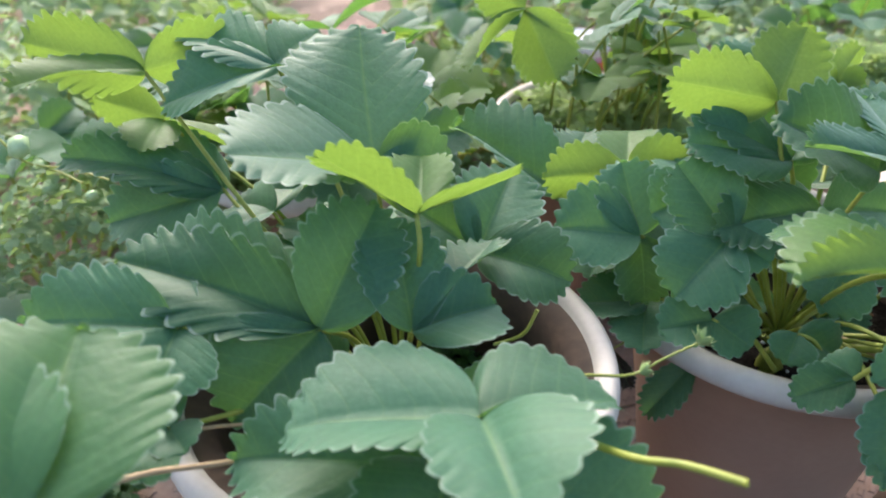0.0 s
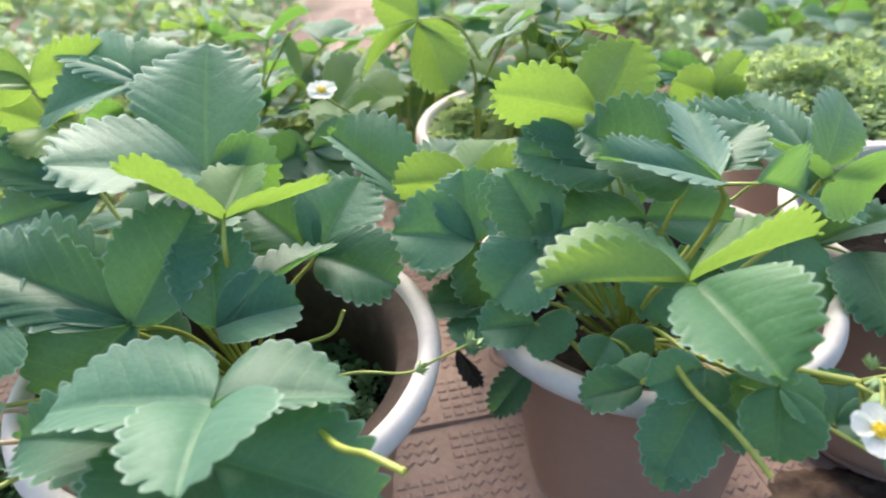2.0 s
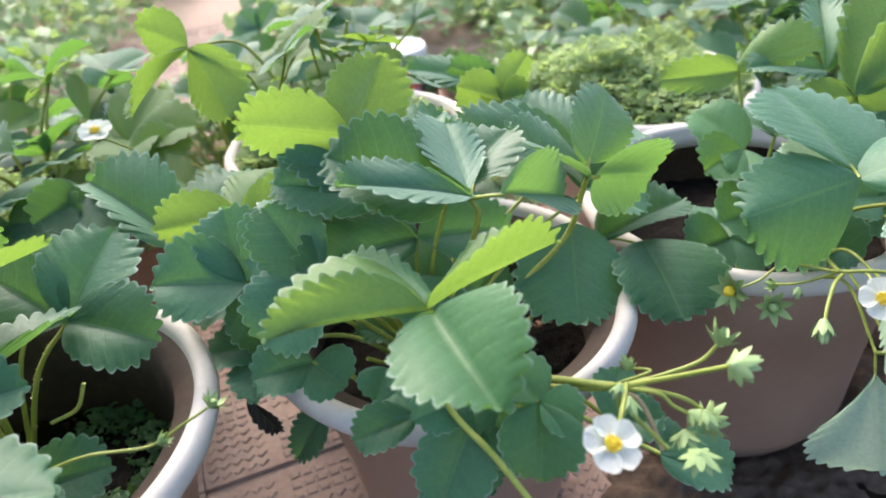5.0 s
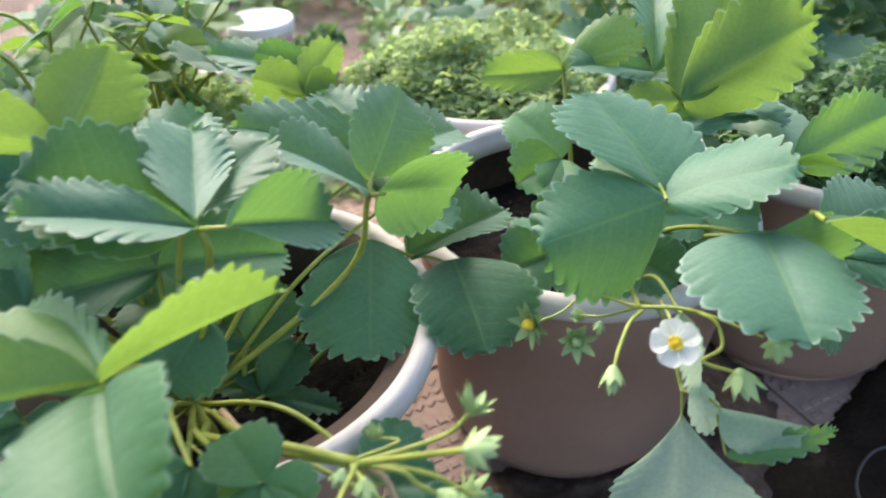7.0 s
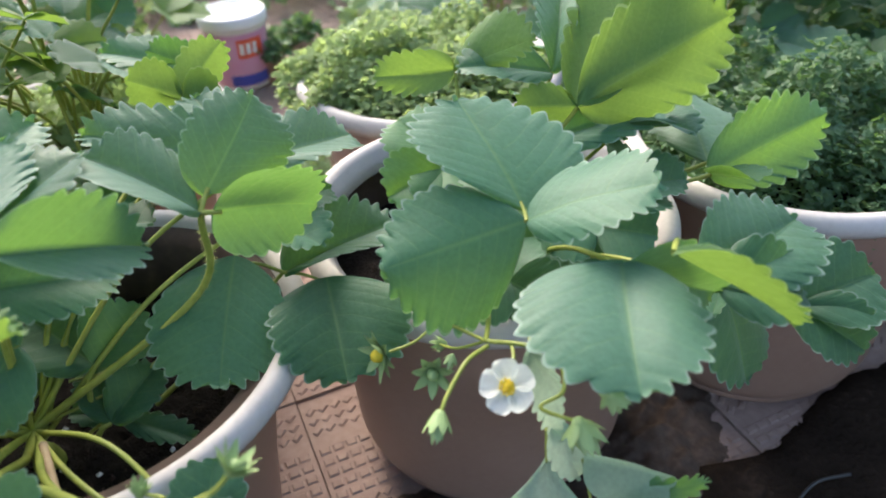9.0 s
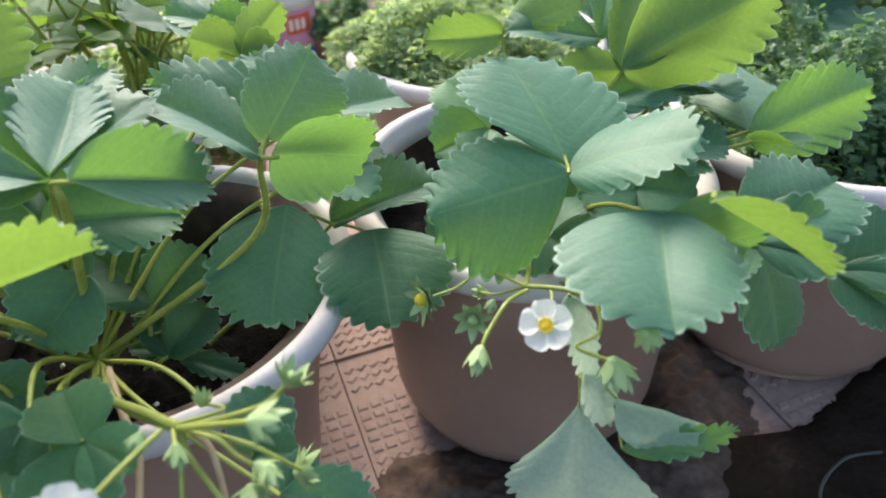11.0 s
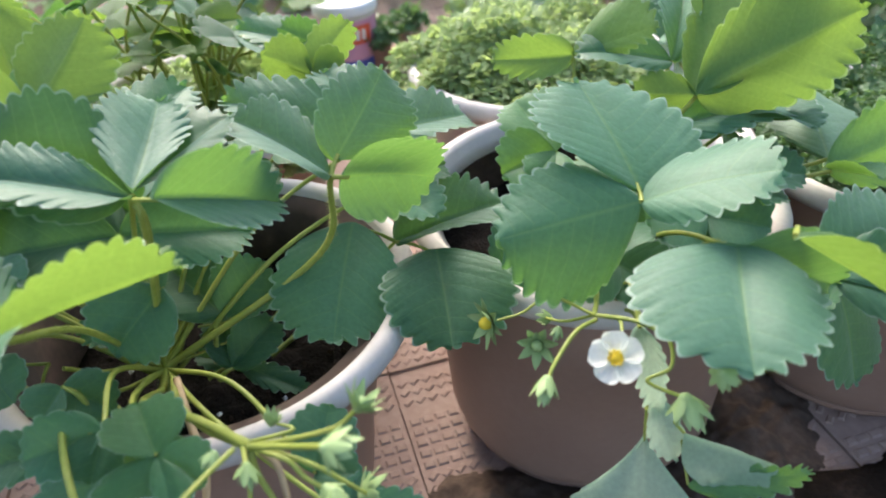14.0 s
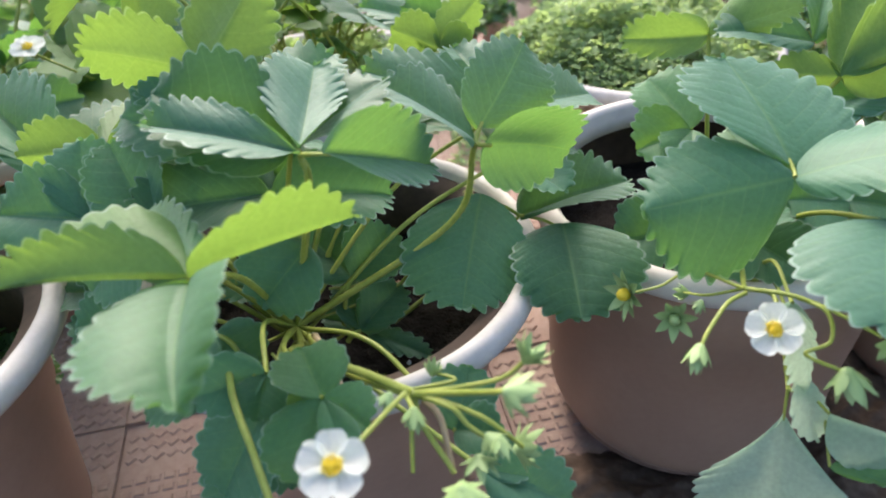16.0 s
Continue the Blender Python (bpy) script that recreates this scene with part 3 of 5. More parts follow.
def heart_mesh(r, seed=0):
    """The flower's yellow middle: a grainy dome ringed by stamens."""
    rnd = random.Random(seed)
    verts, faces = [], []

    def blob(c, s, squash=1.0):
        n = len(verts)
        for i in range(4):
            a = math.pi * i / 3
            for k in range(6):
                b = math.pi * k / 3
                verts.append((c[0] + s * math.sin(a) * math.cos(b), c[1] + s * math.sin(a) * math.sin(b), c[2] + squash * s * math.cos(a)))
        for i in range(3):
            for k in range(6):
                faces.append((n + i * 6 + k, n + (i + 1) * 6 + k, n + (i + 1) * 6 + (k + 1) % 6, n + i * 6 + (k + 1) % 6))

    blob((0, 0, 0.05 * r), 0.25 * r, 0.75)
    for i in range(26):
        a = i * 2.4
        q = 0.25 * r * math.sqrt(i / 26)
        blob((q * math.cos(a), q * math.sin(a), 0.22 * r - 0.5 * q * q / (0.3 * r)), 0.05 * r)
    for i in range(20):
        a = 2 * math.pi * i / 20 + rnd.uniform(-0.1, 0.1)
        q = rnd.uniform(0.22, 0.31) * r
        blob((q * math.cos(a), q * math.sin(a), rnd.uniform(0.10, 0.22) * r), 0.055 * r)
    return mesh_from("flower_heart", verts, faces, POLLEN)


def flower(plant, at, normal, r):
    COUNT[0] += 1
    m = facing(at, normal, COUNT[0] * 31 % 72)
    heart = part("flower", heart_mesh(r, COUNT[0]), plant, "open white five-petalled flower with a yellow middle", m)
    for i in range(5):
        part("petal", petal_mesh(r, COUNT[0] * 7 + i), heart, m=pose(0, 0, 0.0004 * (i % 2), 0, 0, 72 * i + (i * 37 % 9) - 4))
    for i in range(5):
        part("sepal", sepal_mesh(r * 0.85, r * 0.36, i, 0.0), heart, m=pose(0, 0, -0.0012, 0, 0, 72 * i + 36))
    return heart


def bud(plant, at, direction, size, opened, middle=None):
    """A bud or young fruit in its pointed green calyx; opened: how far the sepals spread."""
    COUNT[0] += 1
    m = facing(at, direction, COUNT[0] * 47 % 90)
    prof = [(0.0, -0.35), (0.22, -0.28), (0.36, -0.02), (0.35, 0.20), (0.24, 0.40), (0.08, 0.50), (0.0, 0.52)]
    core = part("bud", mesh_from("bud", *lathe([(a * size, b * size) for a, b in prof], 14), middle or SEPAL), plant, "small pointed green bud", m)
    for ring, (count, length, spread) in enumerate(((6, 1.45, opened), (7, 1.15, min(1.0, opened + 0.3)))):
        for i in range(count):
            s = part("sepal", sepal_mesh(size * length * (0.85 + 0.3 * (i * 29 % 7) / 6), size * 0.60, i, 0.3 * (1 - spread)), core)
            tilt = 78 - 68 * spread + (i * 53 % 17) - 8
            s.matrix_basis = pose(0, 0, -0.22 * size, 0, 0, 360 / count * i + 30 * ring) @ pose(0, 0.24 * size, 0, tilt)
    return core


plant_a = thing("strawberry_plant", "bushy strawberry plant with broad blue-green leaves in a pale-rimmed pot", "plant", "strawberry plants")
plant_b = thing("strawberry_plant", "strawberry plant with a flower and bud cluster over the rim", "plant", "strawberry plants")
plant_c = thing("strawberry_plant", "strawberry plant with one open white flower and pale drooping leaves", "plant", "strawberry plants")
plant_e = thing("strawberry_plant", "small strawberry plant leaning from a pot of herbs", "plant", "strawberry plants")
plant_r = thing("strawberry_plant", "strawberry plant with a drooping yellow-green leaf in the back row", "plant", "strawberry plants")
plant_w = thing("broadleaf_weed", "broad pale-leaved weed growing beside the pots", "plant")
for plant, q in ((plant_a, (-0.035, 0.318)), (plant_b, (0.208, 0.350)), (plant_c, (0.462, 0.430))):
    v, f = lathe([(0.0, -0.03), (0.008, -0.03), (0.0085, -0.004), (0.006, 0.006), (0.003, 0.011), (0.0, 0.012)], 14, wobble=0.08, seed=q[0] * 40)
    part("crown", mesh_from("crown", v, f, STEM), plant, "short green crown at the soil", pose(*q, 0.163))

# leaves, plant by plant
leaf(plant_a, (-0.035, 0.318, 0.165), (0.009, 0.184, 0.290), [((-0.064, 0.184, 0.285), (-0.025, 0.222, 0.292), (-0.029, 0.160, 0.296)),
    ((0.019, 0.130, 0.304), (-0.011, 0.156, 0.306), (0.045, 0.166, 0.312)),
    ((0.063, 0.200, 0.281), (0.024, 0.228, 0.284), (0.048, 0.184, 0.288))], hairs=140)
leaf(plant_a, (-0.035, 0.318, 0.165), (-0.003, 0.185, 0.259), [((-0.090, 0.191, 0.261), (0.01, -0.22, 0.98), 0.050, 0.32, 0.15, 0.53),
    ((-0.021, 0.139, 0.256), (0.20, -0.15, 0.97), 0.060, 0.30, 0.15, 0.45),
    ((0.075, 0.169, 0.247), (0.09, -0.31, 0.95), 0.062, 0.33, 0.20, -0.57)])
leaf(plant_a, (-0.035, 0.318, 0.165), (-0.017, 0.292, 0.315), [((-0.058, 0.279, 0.354), (0.16, 0.88, 0.45), 0.038, 0.35, -0.05, 0.41),
    ((0.035, 0.319, 0.322), (-0.40, 0.56, 0.72), 0.038, 0.35, -0.05, -0.47),
    ((-0.016, 0.335, 0.325), (-0.06, -0.23, 0.97), 0.036, 0.40, 0.00, -0.18)], LEAF_YOUNG_BACKLIT, via=(-0.017, 0.283, 0.289))
leaf(plant_a, (-0.035, 0.318, 0.165), (-0.040, 0.335, 0.318), [((-0.050, 0.402, 0.374), (-0.090, 0.372, 0.356), (-0.012, 0.376, 0.348), None, 0.05),
    ((-0.102, 0.292, 0.348), (-0.091, 0.346, 0.349), (-0.054, 0.287, 0.331)),
    ((0.000, 0.344, 0.321), (-0.37, 0.92, -0.14), 0.040, 0.30, 0.10)], LEAF_SKYLIT)
leaf(plant_a, (-0.035, 0.318, 0.165), (0.015, 0.338, 0.262), [((0.065, 0.321, 0.252), (0.05, -0.40, 0.92), 0.049, 0.32, 0.15, -0.54),
    ((0.037, 0.383, 0.290), (0.04, -0.54, 0.84), 0.054, 0.26, 0.08, -0.26),
    ((-0.029, 0.362, 0.282), (0.11, -0.50, 0.86), 0.046, 0.29, 0.10, 0.40)], hairs=100)
leaf(plant_a, (-0.035, 0.318, 0.165), (-0.064, 0.258, 0.273), [((-0.161, 0.280, 0.300), (0.20, -0.28, 0.94), 0.050, 0.35, 0.10, 0.42),
    ((-0.146, 0.302, 0.299), (0.11, -0.36, 0.93), 0.054, 0.26, 0.08, 0.28),
    ((-0.038, 0.303, 0.314), (0.12, -0.71, 0.69), 0.052, 0.35, 0.05, -0.34),
    ((-0.102, 0.227, 0.246), (-0.02, -0.64, 0.77), 0.062, 0.32, 0.12, 0.54)], hairs=80)
leaf(plant_a, (-0.035, 0.318, 0.165), (-0.020, 0.259, 0.270), [((-0.032, 0.302, 0.304), (0.19, -0.62, 0.77), 0.044, 0.30, 0.05, -0.05),
    ((0.023, 0.334, 0.273), (-0.42, 0.22, 0.88), 0.036, 0.40, 0.05, -0.41),
    ((0.020, 0.276, 0.272), (-0.006, 0.280, 0.290), (0.014, 0.234, 0.282))])
leaf(plant_a, (-0.035, 0.318, 0.165), (-0.126, 0.247, 0.284), [((-0.195, 0.248, 0.288), (0.05, -0.26, 0.96), 0.048, 0.40, 0.12, 0.51),
    ((-0.130, 0.215, 0.272), (0.20, -0.37, 0.91), 0.048, 0.27, 0.12, 0.33),
    ((-0.137, 0.275, 0.290), (0.11, -0.18, 0.98), 0.025, 0.50, 0.10, -0.06)])
leaf(plant_a, (-0.035, 0.318, 0.165), (-0.186, 0.419, 0.346), [((-0.262, 0.429, 0.363), (0.11, 0.99, -0.11), 0.048, 0.20, 0.05),
    ((-0.127, 0.433, 0.357), (-0.23, 0.97, 0.04), 0.044, 0.20, 0.05),
    ((-0.244, 0.375, 0.353), (-0.01, 0.17, 0.98), 0.042, 0.34, 0.15, 0.63)], LEAF_YOUNG_BACKLIT)
leaf(plant_a, (-0.035, 0.318, 0.165), (-0.100, 0.402, 0.353), [((-0.170, 0.399, 0.332), (-0.26, -0.27, 0.93), 0.046, 0.34, 0.15, 0.62),
    ((-0.082, 0.442, 0.360), (0.18, -0.24, 0.95), 0.040, 0.28, 0.10, -0.35),
    ((-0.164, 0.442, 0.362), (0.01, -0.20, 0.98), 0.040, 0.29, 0.12, 0.40)])
leaf(plant_a, (-0.035, 0.318, 0.165), (-0.143, 0.389, 0.280), [((-0.214, 0.377, 0.264), (-0.09, -0.56, 0.83), 0.052, 0.32, 0.10, 0.55),
    ((-0.214, 0.431, 0.291), (-0.01, -0.28, 0.96), 0.050, 0.28, 0.10, 0.35),
    ((-0.238, 0.391, 0.303), (0.22, -0.32, 0.92), 0.036, 0.32, 0.12, 0.53)])
leaf(plant_a, (-0.035, 0.318, 0.165), (-0.187, 0.431, 0.309), [((-0.233, 0.439, 0.322), (0.10, 0.97, -0.22), 0.035, 0.20, 0.10),
    ((-0.147, 0.422, 0.294), (0.40, 0.52, 0.76), 0.036, 0.31, 0.12, -0.51),
    ((-0.189, 0.392, 0.305), (0.14, -0.11, 0.98), 0.035, 0.26, 0.12, 0.29)], LEAF_YOUNG_BACKLIT)
leaf(plant_a, (-0.035, 0.318, 0.165), (-0.123, 0.209, 0.260), [((-0.112, 0.197, 0.259), (-0.03, -0.06, 1.00), 0.023, 0.25, 0.12, -0.13),
    ((-0.137, 0.187, 0.262), (0.32, -0.11, 0.94), 0.038, 0.33, 0.10, 0.57),
    ((-0.143, 0.232, 0.258), (-0.09, -0.00, 1.00), 0.035, 0.25, 0.12, 0.13)])
leaf(plant_w, (-0.200, 0.200, 0.000), (-0.126, 0.125, 0.313), [((-0.131, 0.190, 0.331), (0.31, -0.23, 0.92), 0.075, 0.27, 0.05, -0.31),
    ((-0.164, 0.159, 0.331), (0.23, -0.23, 0.95), 0.060, 0.25, 0.12, 0.02)], LEAF_FRESH, label='broad pale green leaf with a pale midrib')
leaf(plant_b, (0.208, 0.350, 0.185), (0.111, 0.355, 0.260), [((0.060, 0.353, 0.267), (0.14, -0.47, 0.87), 0.050, 0.33, 0.12, 0.57),
    ((0.102, 0.383, 0.295), (0.02, -0.78, 0.62), 0.044, 0.25, 0.08, 0.16),
    ((0.115, 0.339, 0.222), (-0.00, -0.92, 0.38), 0.036, 0.22, 0.10, -0.11)])
leaf(plant_b, (0.208, 0.350, 0.185), (0.155, 0.334, 0.272), [((0.123, 0.313, 0.246), (-0.26, -0.58, 0.77), 0.052, 0.27, 0.12, 0.34),
    ((0.130, 0.364, 0.302), (0.01, -0.70, 0.71), 0.044, 0.28, 0.05, 0.35),
    ((0.173, 0.318, 0.264), (-0.07, -0.51, 0.86), 0.035, 0.31, 0.12, -0.49)])
leaf(plant_b, (0.208, 0.350, 0.185), (0.109, 0.391, 0.281), [((0.058, 0.388, 0.283), (-0.08, 0.99, -0.14), 0.040, 0.35, 0.05),
    ((0.150, 0.399, 0.287), (-0.16, 0.97, -0.19), 0.040, 0.35, 0.05),
    ((0.124, 0.455, 0.283), (-0.02, -0.03, 1.00), 0.042, 0.22, 0.10, -0.08)], LEAF_YOUNG_BACKLIT)
leaf(plant_b, (0.208, 0.350, 0.185), (0.070, 0.399, 0.262), [((0.004, 0.450, 0.292), (0.32, -0.14, 0.94), 0.044, 0.90, 0.05, 0.50),
    ((0.098, 0.472, 0.276), (-0.06, -0.17, 0.98), 0.042, 0.30, 0.12, -0.21)])
leaf(plant_b, (0.208, 0.350, 0.185), (0.184, 0.377, 0.334), [((0.123, 0.381, 0.346), (0.06, 1.00, 0.01), 0.044, 0.15, 0.05),
    ((0.207, 0.408, 0.366), (-0.05, 0.74, -0.67), 0.048, 0.12, 0.05)], LEAF_YOUNG_BACKLIT)
leaf(plant_b, (0.208, 0.350, 0.185), (0.197, 0.370, 0.300), [((0.136, 0.372, 0.312), (0.16, -0.37, 0.92), 0.048, 0.33, 0.10, 0.60),
    ((0.149, 0.404, 0.331), (0.14, -0.55, 0.83), 0.054, 0.32, 0.08, 0.53),
    ((0.239, 0.424, 0.321), (-0.07, -0.32, 0.95), 0.046, 0.24, 0.10, -0.16)], via=(0.202, 0.365, 0.274))
leaf(plant_b, (0.208, 0.350, 0.185), (0.242, 0.320, 0.316), [((0.176, 0.320, 0.332), (0.196, 0.335, 0.338), (0.216, 0.298, 0.331)),
    ((0.295, 0.345, 0.294), (0.282, 0.330, 0.333), (0.281, 0.301, 0.313), (0.256, 0.308, 0.323))], LEAF_SKYLIT, via=(0.242, 0.319, 0.295), hairs=140)
leaf(plant_b, (0.208, 0.350, 0.185), (0.241, 0.323, 0.317), [((0.237, 0.387, 0.329), (0.218, 0.362, 0.338), (0.254, 0.375, 0.326), None, 0.02)], LEAF_SKYLIT, via=(0.242, 0.322, 0.293))
leaf(plant_b, (0.208, 0.350, 0.185), (0.231, 0.341, 0.306), [((0.171, 0.346, 0.336), (0.38, -0.41, 0.83), 0.058, 0.33, 0.10, 0.61),
    ((0.272, 0.380, 0.323), (-0.23, -0.17, 0.96), 0.044, 0.30, 0.10, -0.22)])
leaf(plant_b, (0.208, 0.350, 0.185), (0.317, 0.371, 0.291), [((0.269, 0.388, 0.317), (0.297, 0.402, 0.316), (0.294, 0.347, 0.318)),
    ((0.344, 0.429, 0.321), (0.313, 0.401, 0.321), (0.363, 0.428, 0.297), (0.319, 0.378, 0.296)),
    ((0.368, 0.399, 0.270), (0.348, 0.364, 0.315), (0.330, 0.374, 0.259), (0.322, 0.373, 0.289))], LEAF_SKYLIT, via=(0.300, 0.382, 0.234), hairs=260, stem=0.0019)
leaf(plant_b, (0.208, 0.350, 0.185), (0.330, 0.442, 0.273), [((0.390, 0.491, 0.260), (0.20, -0.01, 0.98), 0.046, 0.31, 0.12, -0.52),
    ((0.301, 0.494, 0.295), (0.09, -0.35, 0.93), 0.046, 0.25, 0.12, 0.23),
    ((0.249, 0.447, 0.300), (0.31, -0.19, 0.93), 0.046, 0.33, 0.10, 0.61)], LEAF_SKYLIT)
leaf(plant_b, (0.208, 0.350, 0.185), (0.291, 0.508, 0.289), [((0.259, 0.516, 0.301), (0.16, 0.96, -0.21), 0.036, 0.20, 0.05),
    ((0.314, 0.512, 0.290), (-0.16, 0.98, -0.08), 0.033, 0.20, 0.05),
    ((0.291, 0.528, 0.302), (-0.25, 0.54, -0.81), 0.033),
    ((0.317, 0.536, 0.312), (-0.50, 0.79, -0.36), 0.030)], LEAF_YOUNG_BACKLIT)
leaf(plant_b, (0.208, 0.350, 0.185), (0.300, 0.564, 0.281), [((0.259, 0.579, 0.296), (0.26, 0.94, -0.21), 0.030),
    ((0.225, 0.595, 0.291), (0.04, -0.24, 0.97), 0.034, 0.31, 0.10, 0.52)])
leaf(plant_b, (0.208, 0.350, 0.185), (0.213, 0.250, 0.303), [((0.232, 0.186, 0.305), (0.247, 0.217, 0.330), (0.197, 0.201, 0.314), (0.214, 0.247, 0.304), 0.14),
    ((0.165, 0.305, 0.296), (0.198, 0.292, 0.304), (0.165, 0.270, 0.300))], LEAF_FRESH, hairs=100)
# same leaf; light through the turned-up leaflets is put into their colour
leaf(plant_b, (0.208, 0.350, 0.185), (0.212, 0.251, 0.303), [((0.145, 0.237, 0.310), (0.173, 0.257, 0.322), (0.180, 0.287, 0.308)),
    ((0.274, 0.273, 0.314), (0.246, 0.256, 0.333), (0.252, 0.292, 0.311))], LEAF_YOUNG_BACKLIT, label='yellow-green leaflets, light through them put into the colour')
leaf(plant_b, (0.208, 0.350, 0.185), (0.212, 0.352, 0.276), [((0.146, 0.333, 0.277), (0.11, -0.35, 0.93), 0.042, 0.33, 0.10, 0.59),
    ((0.270, 0.372, 0.261), (0.33, -0.28, 0.90), 0.044, 0.33, 0.10, -0.60),
    ((0.162, 0.381, 0.272), (-0.16, -0.14, 0.98), 0.040, 0.28, 0.12, 0.38)])
leaf(plant_b, (0.262, 0.372, 0.168), (0.341, 0.414, 0.217), [((0.307, 0.347, 0.200), (0.272, 0.376, 0.218), (0.344, 0.371, 0.213), (0.318, 0.410, 0.236), 0.14),
    ((0.372, 0.340, 0.198), (0.334, 0.362, 0.216), (0.409, 0.367, 0.214), (0.366, 0.401, 0.219), 0.18),
    ((0.410, 0.441, 0.223), (-0.12, 0.09, 0.99), 0.046, 0.50, 0.05, -0.61)], via=(0.306, 0.396, 0.192), hairs=80)
leaf(plant_b, (0.235, 0.357, 0.180), (0.241, 0.371, 0.205), [((0.209, 0.393, 0.224), (0.18, -0.48, 0.86), 0.042, 0.30, 0.08, 0.23),
    ((0.264, 0.394, 0.223), (0.12, -0.67, 0.73), 0.038, 0.30, 0.08, -0.43)])
leaf(plant_b, (0.238, 0.347, 0.176), (0.246, 0.351, 0.181), [((0.269, 0.376, 0.194), (0.05, -0.52, 0.85), 0.028, 0.31, 0.08, -0.50),
    ((0.236, 0.382, 0.195), (0.17, -0.38, 0.91), 0.026, 0.30, 0.12, -0.08)])
leaf(plant_b, (0.208, 0.350, 0.185), (0.230, 0.339, 0.253), [((0.207, 0.317, 0.232), (0.03, -0.71, 0.71), 0.046, 0.31, 0.08, 0.50),
    ((0.189, 0.364, 0.249), (-0.18, -0.16, 0.97), 0.040, 0.27, 0.12, 0.31)])
leaf(plant_b, (0.208, 0.350, 0.185), (0.257, 0.238, 0.251), [((0.245, 0.259, 0.258), (0.24, -0.38, 0.89), 0.032, 0.30, 0.10, -0.10),
    ((0.252, 0.211, 0.232), (0.00, -0.55, 0.83), 0.040, 0.26, 0.12, 0.05),
    ((0.275, 0.230, 0.243), (0.19, -0.29, 0.94), 0.026, 0.26, 0.10, -0.29)], LEAF_FRESH, via=(0.226, 0.285, 0.232))
leaf(plant_b, (0.208, 0.350, 0.185), (0.306, 0.265, 0.197), [((0.312, 0.291, 0.213), (0.08, -0.55, 0.83), 0.032, 0.26, 0.08, -0.28),
    ((0.328, 0.258, 0.205), (-0.39, -0.17, 0.90), 0.025, 0.32, 0.12, -0.54)])
leaf(plant_b, (0.208, 0.350, 0.185), (0.228, 0.256, 0.246), [((0.199, 0.245, 0.244), (0.08, -0.39, 0.92), 0.026, 0.33, 0.10, 0.59),
    ((0.227, 0.237, 0.238), (0.17, -0.39, 0.90), 0.022, 0.26, 0.12, 0.27)])
leaf(plant_b, (0.208, 0.350, 0.185), (0.218, 0.256, 0.215), [((0.208, 0.225, 0.192), (0.12, -0.62, 0.78), 0.034, 0.29, 0.10, 0.39),
    ((0.233, 0.240, 0.190), (0.41, -0.62, 0.67), 0.030, 0.25, 0.12, -0.10)])
leaf(plant_b, (0.208, 0.350, 0.185), (0.320, 0.242, 0.198), [((0.357, 0.236, 0.185), (0.26, -0.37, 0.89), 0.032, 0.33, 0.10, -0.60),
    ((0.338, 0.254, 0.196), (0.25, -0.15, 0.96), 0.024, 0.32, 0.12, -0.53)])
leaf(plant_b, (0.213, 0.257, 0.246), (0.199, 0.259, 0.233), [((0.168, 0.254, 0.226), (-0.13, -0.41, 0.90), 0.024, 0.33, 0.10, 0.58),
    ((0.191, 0.273, 0.236), (-0.08, -0.27, 0.96), 0.023, 0.27, 0.12, 0.32)])
leaf(plant_b, (0.221, 0.259, 0.248), (0.228, 0.250, 0.235), [((0.207, 0.228, 0.202), (-0.30, -0.70, 0.65), 0.040, 0.26, 0.10, 0.27),
    ((0.258, 0.241, 0.218), (0.28, -0.53, 0.80), 0.040, 0.33, 0.10, -0.58)])
leaf(plant_b, (0.184, 0.302, 0.200), (0.146, 0.312, 0.230), [((0.163, 0.296, 0.223), (-0.00, -0.45, 0.89), 0.034, 0.30, 0.10, -0.45),
    ((0.114, 0.303, 0.231), (0.14, -0.39, 0.91), 0.032, 0.33, 0.12, 0.57)])
leaf(plant_b, (0.204, 0.288, 0.213), (0.188, 0.298, 0.230), [((0.179, 0.285, 0.220), (-0.15, -0.52, 0.84), 0.026, 0.30, 0.10, 0.20),
    ((0.210, 0.292, 0.218), (0.29, -0.54, 0.79), 0.028, 0.33, 0.12, -0.57)])
leaf(plant_b, (0.150, 0.345, 0.200), (0.148, 0.326, 0.187), [((0.121, 0.320, 0.147), (-0.59, -0.65, 0.49), 0.024, 0.30, 0.10, 0.40)], stem=0.0009)
leaf(plant_b, (0.228, 0.355, 0.169), (0.245, 0.363, 0.171), [((0.286, 0.348, 0.162), (0.10, -0.27, 0.96), 0.015, 0.30, 0.10, -0.45),
    ((0.219, 0.368, 0.176), (0.13, -0.28, 0.95), 0.015, 0.31, 0.10, 0.48)], stem=0.0009)
leaf(plant_b, (0.208, 0.350, 0.185), (0.211, 0.366, 0.197), [((0.168, 0.355, 0.213), (0.40, -0.30, 0.86), 0.024, 0.32, 0.10, 0.54),
    ((0.176, 0.395, 0.199), (-0.05, -0.14, 0.99), 0.022, 0.25, 0.12, 0.21)], stem=0.0011)
leaf(plant_c, (0.462, 0.430, 0.168), (0.464, 0.338, 0.286), [((0.446, 0.407, 0.316), (0.419, 0.373, 0.311), (0.501, 0.387, 0.295), (0.465, 0.345, 0.288)),
    ((0.397, 0.332, 0.274), (0.422, 0.362, 0.292), (0.430, 0.319, 0.242)),
    ((0.513, 0.314, 0.314), (0.500, 0.360, 0.301), (0.484, 0.305, 0.296))], hairs=100)
